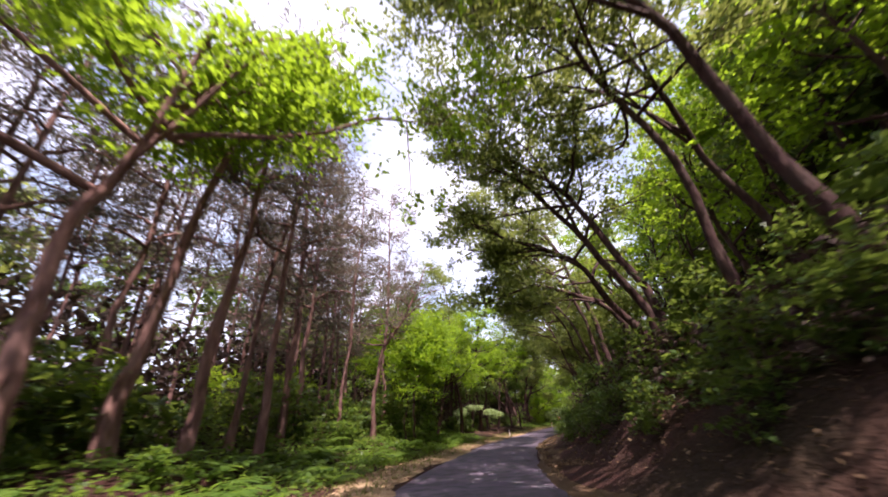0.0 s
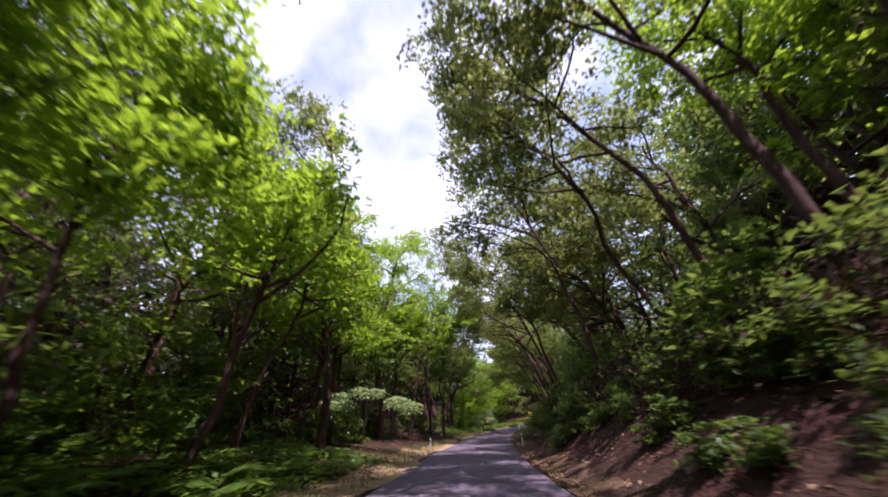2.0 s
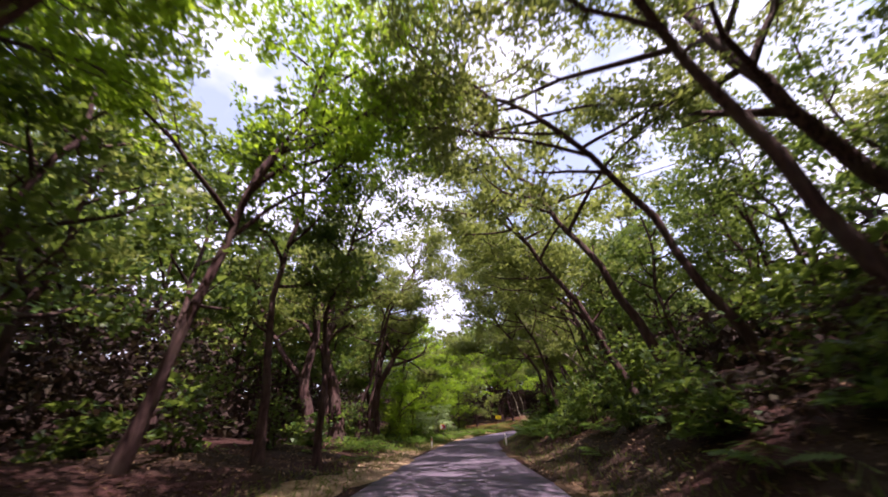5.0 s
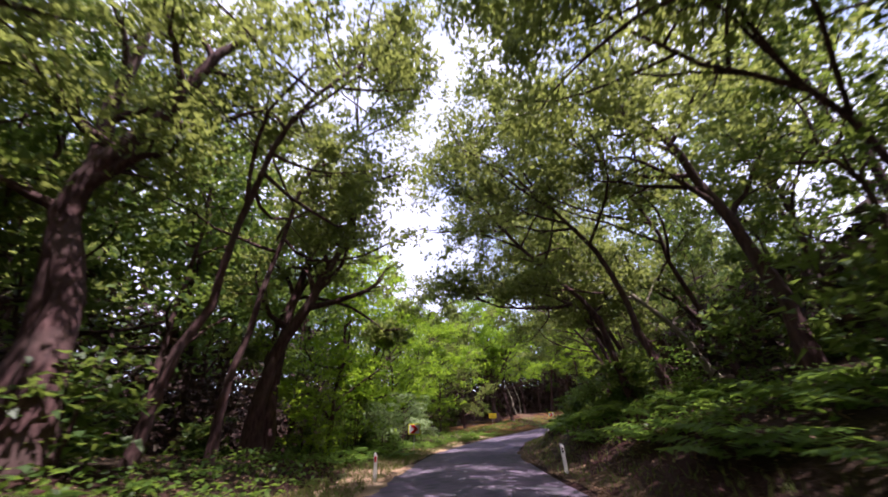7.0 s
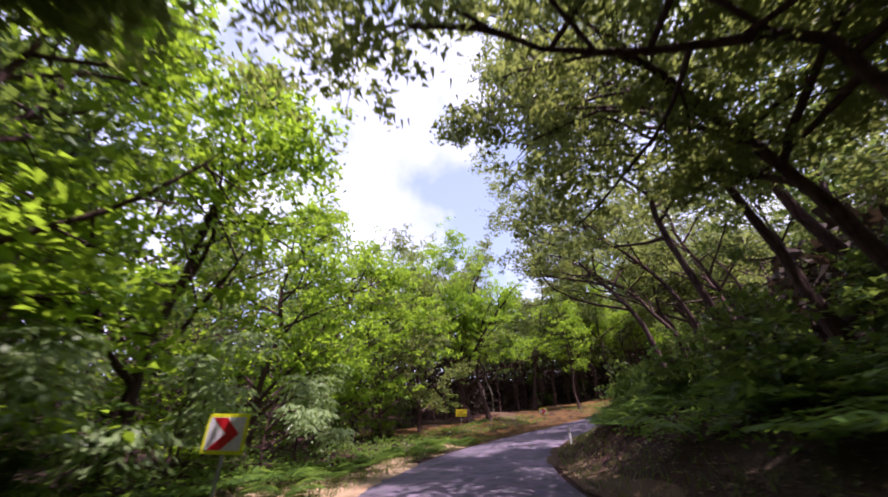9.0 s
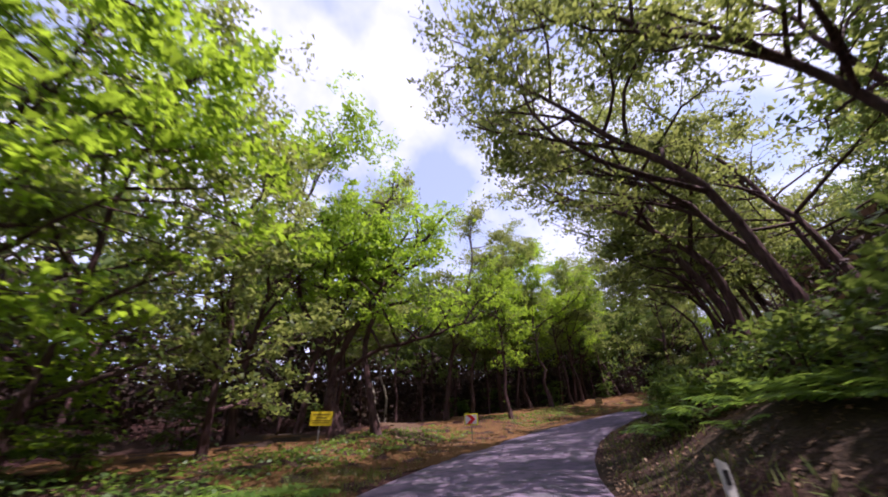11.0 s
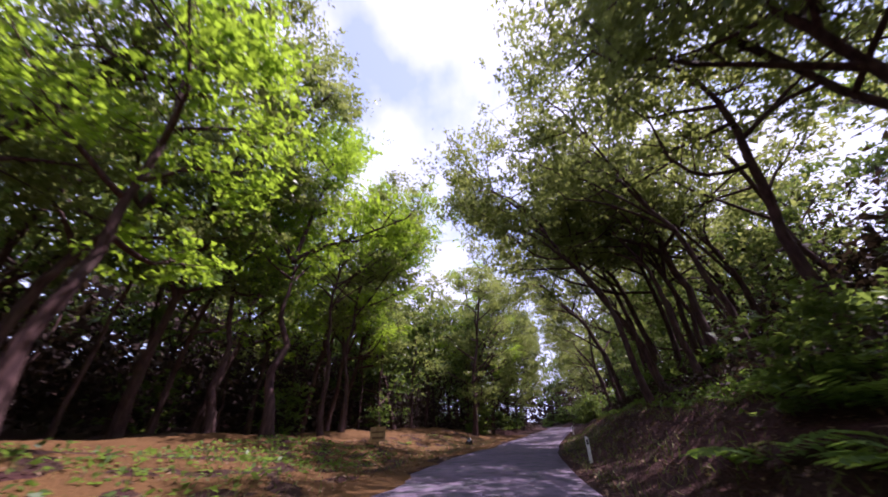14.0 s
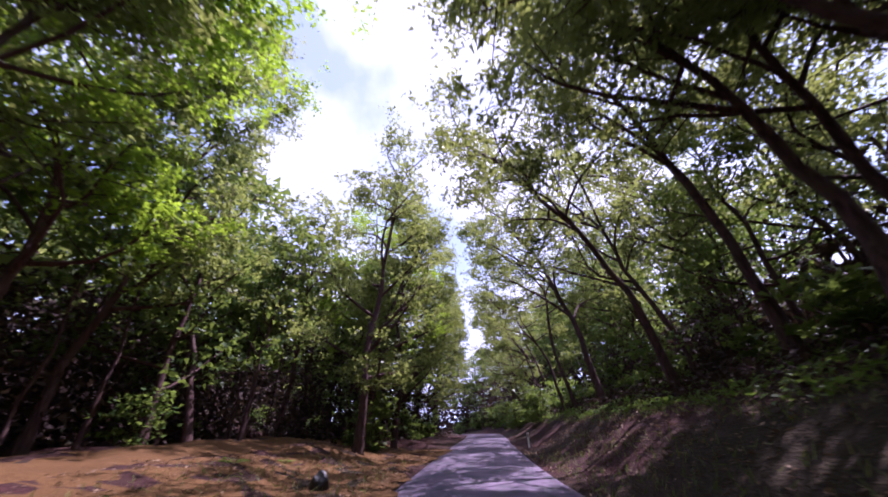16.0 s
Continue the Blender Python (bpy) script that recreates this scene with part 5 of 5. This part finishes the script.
def scatter(name, mat, label, category, seed, bands, blade, lift, flat=0.85, droop=0.0, plain_blade=False):
    """Countless small blades on or over the ground. bands: how many, from and to along the road, from and to across it, how high."""
    rng = np.random.default_rng(seed)
    cs = []
    for n, a, b, d0, d1, top in bands:
        s, d = rng.uniform(a, b, n), rng.uniform(d0, d1, n)
        d = np.where(d > 0, d + edge_right(s) - 2.35, d - edge_left(s) + 2.35)
        x, y = np.interp(s, LEN, LINE[:, 0]), np.interp(s, LEN, LINE[:, 1])
        tx, ty = np.interp(s, LEN, TAN[:, 0]), np.interp(s, LEN, TAN[:, 1])
        px, py = x + d * ty, y - d * tx
        cs.append(np.stack([px, py, ground_height(px, py) + lift + rng.random(n) ** 1.5 * top], 1))
    c = np.concatenate(cs)
    return tagged(new(name, mesh_of(name, *leaves(c, rng, *blade, flat=flat, droop=droop, plain_blade=plain_blade), mat)), label, category, kind="stuff")


DRY_LEAF = leaf_material("dry_leaf", (0.10, 0.055, 0.03), (0.20, 0.12, 0.065), (0.34, 0.24, 0.14), (0.3, 0.2, 0.1), 0.7, 0.15)
GRASS = leaf_material("grass_blade", (0.06, 0.10, 0.02), (0.12, 0.16, 0.035), (0.26, 0.24, 0.09), (0.3, 0.4, 0.06), 0.6, 0.35)
scatter("leaf_litter", DRY_LEAF, "dry brown fallen leaves on the verges and the bank", "leaf litter", 91,
        [(4500, 12, 64, 2.45, 3.6, 0.02), (4000, -5, 64, 3.0, 6.5, 0.02), (5000, 64, 115, 2.5, 7.5, 0.02), (8000, 110, 185, 2.5, 8.0, 0.02), (5000, -5, 120, -5.0, -2.5, 0.02), (7000, 30, 100, -9.5, -4.0, 0.03), (7000, 115, 185, -10, -2.6, 0.02)], (0.11, 0.07), 0.02)
scatter("ground_cover", FERN_LEAF, "low green leafy ground cover under the trees", "undergrowth", 92,
        [(9000, 0, 45, -9, -4.2, 0.35), (5000, 80, 128, -8, -4.6, 0.4), (5000, 84, 112, 4.6, 10, 0.3), (5500, 112, 152, 5.9, 10, 0.3), (1300, 128, 140, -9, -5.2, 0.16), (1300, 146, 160, -9.5, -4.6, 0.16), (6000, 150, 200, 6.2, 10, 0.18)], (0.18, 0.11), 0.03, 0.7)
scatter("dry_grass", GRASS, "thin dry grass along the verges", "grass", 93,
        [(5000, 0, 88, -5.0, -2.7, 0.12), (6000, 86, 128, -4.6, -2.55, 0.13), (3000, 60, 125, 2.7, 4.4, 0.12), (2500, 125, 180, -8, -3.0, 0.1), (2500, 125, 180, 2.7, 5.0, 0.1), (3500, 146, 205, 5.6, 7.8, 0.1)], (0.26, 0.025), 0.05, 0.2, -1.1, True)
# Blades in the shade tone close the dark gaps far back.
scatter("far_thicket", SHADE_BRUSH, "loose blades in a shade colour that close off the deep wood", "woodland", 94,
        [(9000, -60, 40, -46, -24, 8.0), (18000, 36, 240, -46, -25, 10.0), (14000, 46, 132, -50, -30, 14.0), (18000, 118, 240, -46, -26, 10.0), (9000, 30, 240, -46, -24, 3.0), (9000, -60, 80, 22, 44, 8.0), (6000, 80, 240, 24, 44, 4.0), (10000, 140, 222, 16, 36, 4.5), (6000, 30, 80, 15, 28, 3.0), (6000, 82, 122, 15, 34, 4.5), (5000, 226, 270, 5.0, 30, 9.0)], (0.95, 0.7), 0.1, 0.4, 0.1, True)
# Shade under the overhanging growth, put in as dark blades.
scatter("bank_brush", SHADE_BRUSH, "low brush coloured as the deep shade along the bank top", "undergrowth", 96,
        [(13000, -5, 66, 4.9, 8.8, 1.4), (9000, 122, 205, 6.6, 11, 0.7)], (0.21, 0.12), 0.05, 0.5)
# Dark blades stand in for the shade between the trunks.
scatter("thicket", SHADE_BRUSH, "brush blades in a shade colour that fill gaps between trunks", "woodland", 95,
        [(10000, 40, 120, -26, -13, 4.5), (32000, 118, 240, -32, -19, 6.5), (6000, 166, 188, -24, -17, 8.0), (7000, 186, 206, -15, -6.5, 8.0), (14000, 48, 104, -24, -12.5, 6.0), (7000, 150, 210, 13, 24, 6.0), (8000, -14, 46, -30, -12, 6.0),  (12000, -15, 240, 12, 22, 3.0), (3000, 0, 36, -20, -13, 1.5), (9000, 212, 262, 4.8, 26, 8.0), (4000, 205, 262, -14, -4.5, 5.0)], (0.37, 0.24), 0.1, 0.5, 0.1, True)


# ---- road furniture ----
def box(bm, x0, y0, z0, x1, y1, z1, bevel=0.0):
    vs = bmesh.ops.create_cube(bm, size=1.0)["verts"]
    for v in vs:
        v.co = Vector(((v.co.x + 0.5) * (x1 - x0) + x0, (v.co.y + 0.5) * (y1 - y0) + y0, (v.co.z + 0.5) * (z1 - z0) + z0))
    if bevel:
        bmesh.ops.bevel(bm, geom=list({e for v in vs for e in v.link_edges}), offset=bevel, segments=2, affect="EDGES")
    return bm


def poly(bm, pts, y0, y1):
    """A flat plate of the outline pts (x, z) between y0 and y1."""
    a = [bm.verts.new((x, y0, z)) for x, z in pts]
    b = [bm.verts.new((x, y1, z)) for x, z in pts]
    bm.faces.new(a)
    bm.faces.new(b[::-1])
    for i in range(len(pts)):
        j = (i + 1) % len(pts)
        bm.faces.new((a[j], a[i], b[i], b[j]))
    bmesh.ops.recalc_face_normals(bm, faces=bm.faces[:])
    return bm


def round_bar(bm, r, z0, z1, x=0.0, y=0.0, sides=12):
    bmesh.ops.create_cone(bm, cap_ends=True, segments=sides, radius1=r, radius2=r, depth=z1 - z0, matrix=Matrix.Translation((x, y, (z0 + z1) / 2)))
    return bm


def marker_post(front, label):
    """A roadside marker: a white three-sided plastic post with a black band and reflectors. Its face looks along -y."""
    root = tagged(new("marker_post"), label, "marker post", "marker posts along the road")
    bm = bmesh.new()
    poly(bm, [(-0.055, -0.15), (0.055, -0.15), (0.055, 0.80), (-0.055, 0.86)], -0.03, 0.03)
    bmesh.ops.bevel(bm, geom=bm.edges[:], offset=0.012, segments=2, affect="EDGES")
    part("body", bm, WHITE, root)
    part("reflector", box(bmesh.new(), -0.032, -0.038, 0.58, 0.032, -0.0305, 0.74, 0.004), front, root, "dark rectangular reflector")
    part("reflector", box(bmesh.new(), -0.032, 0.0305, 0.58, 0.032, 0.038, 0.74, 0.004), BLACK, root, "black rectangular reflector backing")
    return root


def chevron_sign():
    """A bend sign: lime border, silver face, one red arrowhead that points to the right; on a steel tube. Faces -y."""
    root = tagged(new("chevron_sign"), "lime-bordered silver bend sign with red arrow on steel pole", "road sign", "bend signs")
    w, h, c = 0.43, 0.32, 1.42
    part("border", box(bmesh.new(), -w, -0.012, c - h, w, 0.012, c + h, 0.008), LIME, root, "fluorescent yellow-green border plate")
    part("face", box(bmesh.new(), -w + 0.065, -0.018, c - h + 0.06, w - 0.065, -0.0125, c + h - 0.06), SILVER, root, "silver-grey reflective face")
    arrow = [(-0.30, 0.255), (-0.02, 0.255), (0.29, 0.0), (-0.02, -0.255), (-0.30, -0.255), (0.02, 0.0)]
    part("arrow", poly(bmesh.new(), [(x, c + z) for x, z in arrow], -0.023, -0.0185), RED, root, "red arrowhead")
    part("pole", round_bar(bmesh.new(), 0.03, -0.4, c + 0.25, 0, 0.046), STEEL, root, "grey steel tube")
    for z in (c - 0.16, c + 0.16):
        part("clamp", box(bmesh.new(), -0.06, 0.012, z - 0.02, 0.06, 0.08, z + 0.02, 0.004), STEEL, root)
    return root


def notice_sign():
    """A yellow board with lines of lettering too small to read, on a steel tube."""
    root = tagged(new("notice_sign"), "yellow notice board with dark unreadable lettering on a grey pole", "sign")
    c = 2.12
    part("panel", box(bmesh.new(), -0.60, -0.012, c - 0.33, 0.60, 0.012, c + 0.33, 0.008), YELLOW, root, "yellow panel")
    for z, x, t in ((0.21, 0.46, 0.045), (0.06, 0.28, 0.05), (-0.08, 0.50, 0.035), (-0.18, 0.44, 0.03)):
        part("text_bar", box(bmesh.new(), -x, -0.018, c + z - t, x, -0.0125, c + z + t * 0.3), OCHRE, root, "dark bar of lettering")
    part("pole", round_bar(bmesh.new(), 0.038, -0.4, c + 0.3, -0.06, 0.052), STEEL, root, "grey steel tube")
    return root


def timber_sign():
    """A wooden board of planks on one post."""
    root = tagged(new("wooden_sign"), "weathered yellowish wooden plank board on a timber post", "sign")
    for i in range(4):
        z = 0.62 + 0.17 * i
        part("plank", box(bmesh.new(), -0.44 + 0.01 * (i % 2), -0.02, z, 0.44 - 0.008 * (i % 3), 0.018, z + 0.163, 0.006), TIMBER, root)
    part("text_bar", box(bmesh.new(), -0.34, -0.027, 1.00, 0.34, -0.0205, 1.08), DARK_TIMBER, root, "dark bar of lettering")
    part("text_bar", box(bmesh.new(), -0.30, -0.027, 0.72, 0.36, -0.0205, 0.83), DARK_TIMBER, root, "dark bar of lettering")
    part("ledge", box(bmesh.new(), -0.44, -0.05, 0.565, 0.10, 0.05, 0.61, 0.006), TIMBER, root)
    part("post", box(bmesh.new(), -0.045, 0.022, -0.4, 0.045, 0.11, 1.40, 0.01), TIMBER, root, "square timber post")
    return root


OCHRE = plain("faded_lettering", (0.30, 0.22, 0.02), 0.6)
DARK_TIMBER = plain("stained_timber", (0.20, 0.11, 0.045), 0.8)


def facing(s, d, swing=0.0):
    """Stands a thing at s, d with its face to those who come along the road."""
    x, y = place(s, d)
    i = int(np.searchsorted(LEN, s))
    return pose(x, y, height_at(x, y), 0, 0, math.degrees(math.atan2(-TAN[i, 0], TAN[i, 1])) + swing)


marker_post(RED, "white plastic roadside marker post with red reflector").matrix_basis = facing(90.9, -2.9)
post = marker_post(BLACK, "white plastic roadside marker post with black reflector")
post.matrix_basis = facing(53.3, -3.1)
for s, d, lean in ((54.2, 3.25, 0.5), (90.8, 3.2, -1), (157.05, 3.45, -1), (120.3, 3.0, 1), (186.0, 3.0, 0)):
    copy_thing(post, facing(s, d) @ pose(0, 0, 0, 0, lean, 0))
bend = chevron_sign()
bend.matrix_basis = facing(103.0, -4.25, -8) @ pose(0, 0, 0.04, 0, 3.5, 0)
copy_thing(bend, facing(137.4, -4.9, 8) @ pose(0, 0, -0.26, 0, 2.5, 0))
notice_sign().matrix_basis = facing(131.5, -10.3, 14) @ pose(0, 0, -0.97, 0, 3.0, 0)
timber_sign().matrix_basis = facing(161.4, -6.4, 2) @ pose(0, 0, -0.36, 0, -1.0, 0)


def dark_stump():
    rng = np.random.default_rng(8)
    bm = bmesh.new()
    bmesh.ops.create_icosphere(bm, subdivisions=3, radius=0.3)
    for v in bm.verts:
        k = noise.noise(v.co * 4.0)
        v.co = Vector((v.co.x * 0.85, v.co.y * 0.8, v.co.z * 0.8)) * (1 + 0.35 * k)
        if v.co.x < -0.03:
            v.co.z *= 1.5
        v.co.z = max(v.co.z, -0.12)
    me = bpy.data.meshes.new("stump")
    bm.to_mesh(me)
    bm.free()
    me.materials.append(BLACK)
    ob = tagged(new("stump", me), "low charred black stump on the bare earth", "stump")
    x, y = place(172.0, -4.3)
    ob.matrix_basis = pose(x, y, height_at(x, y) + 0.08, 0, 0, 20)


dark_stump()

# kinds that found no place in the wood are taken out again
for kind in (*NEAR_DARK, *NEAR_BRIGHT, *SECOND, *SLIM, *PINES, *FAR, *GREEN_SHRUB, *DARK_SHRUB, *TALL_SHRUB, *FERNS):
    if kind.name not in USED:
        for ob in (*kind.children_recursive, kind):
            bpy.data.objects.remove(ob)
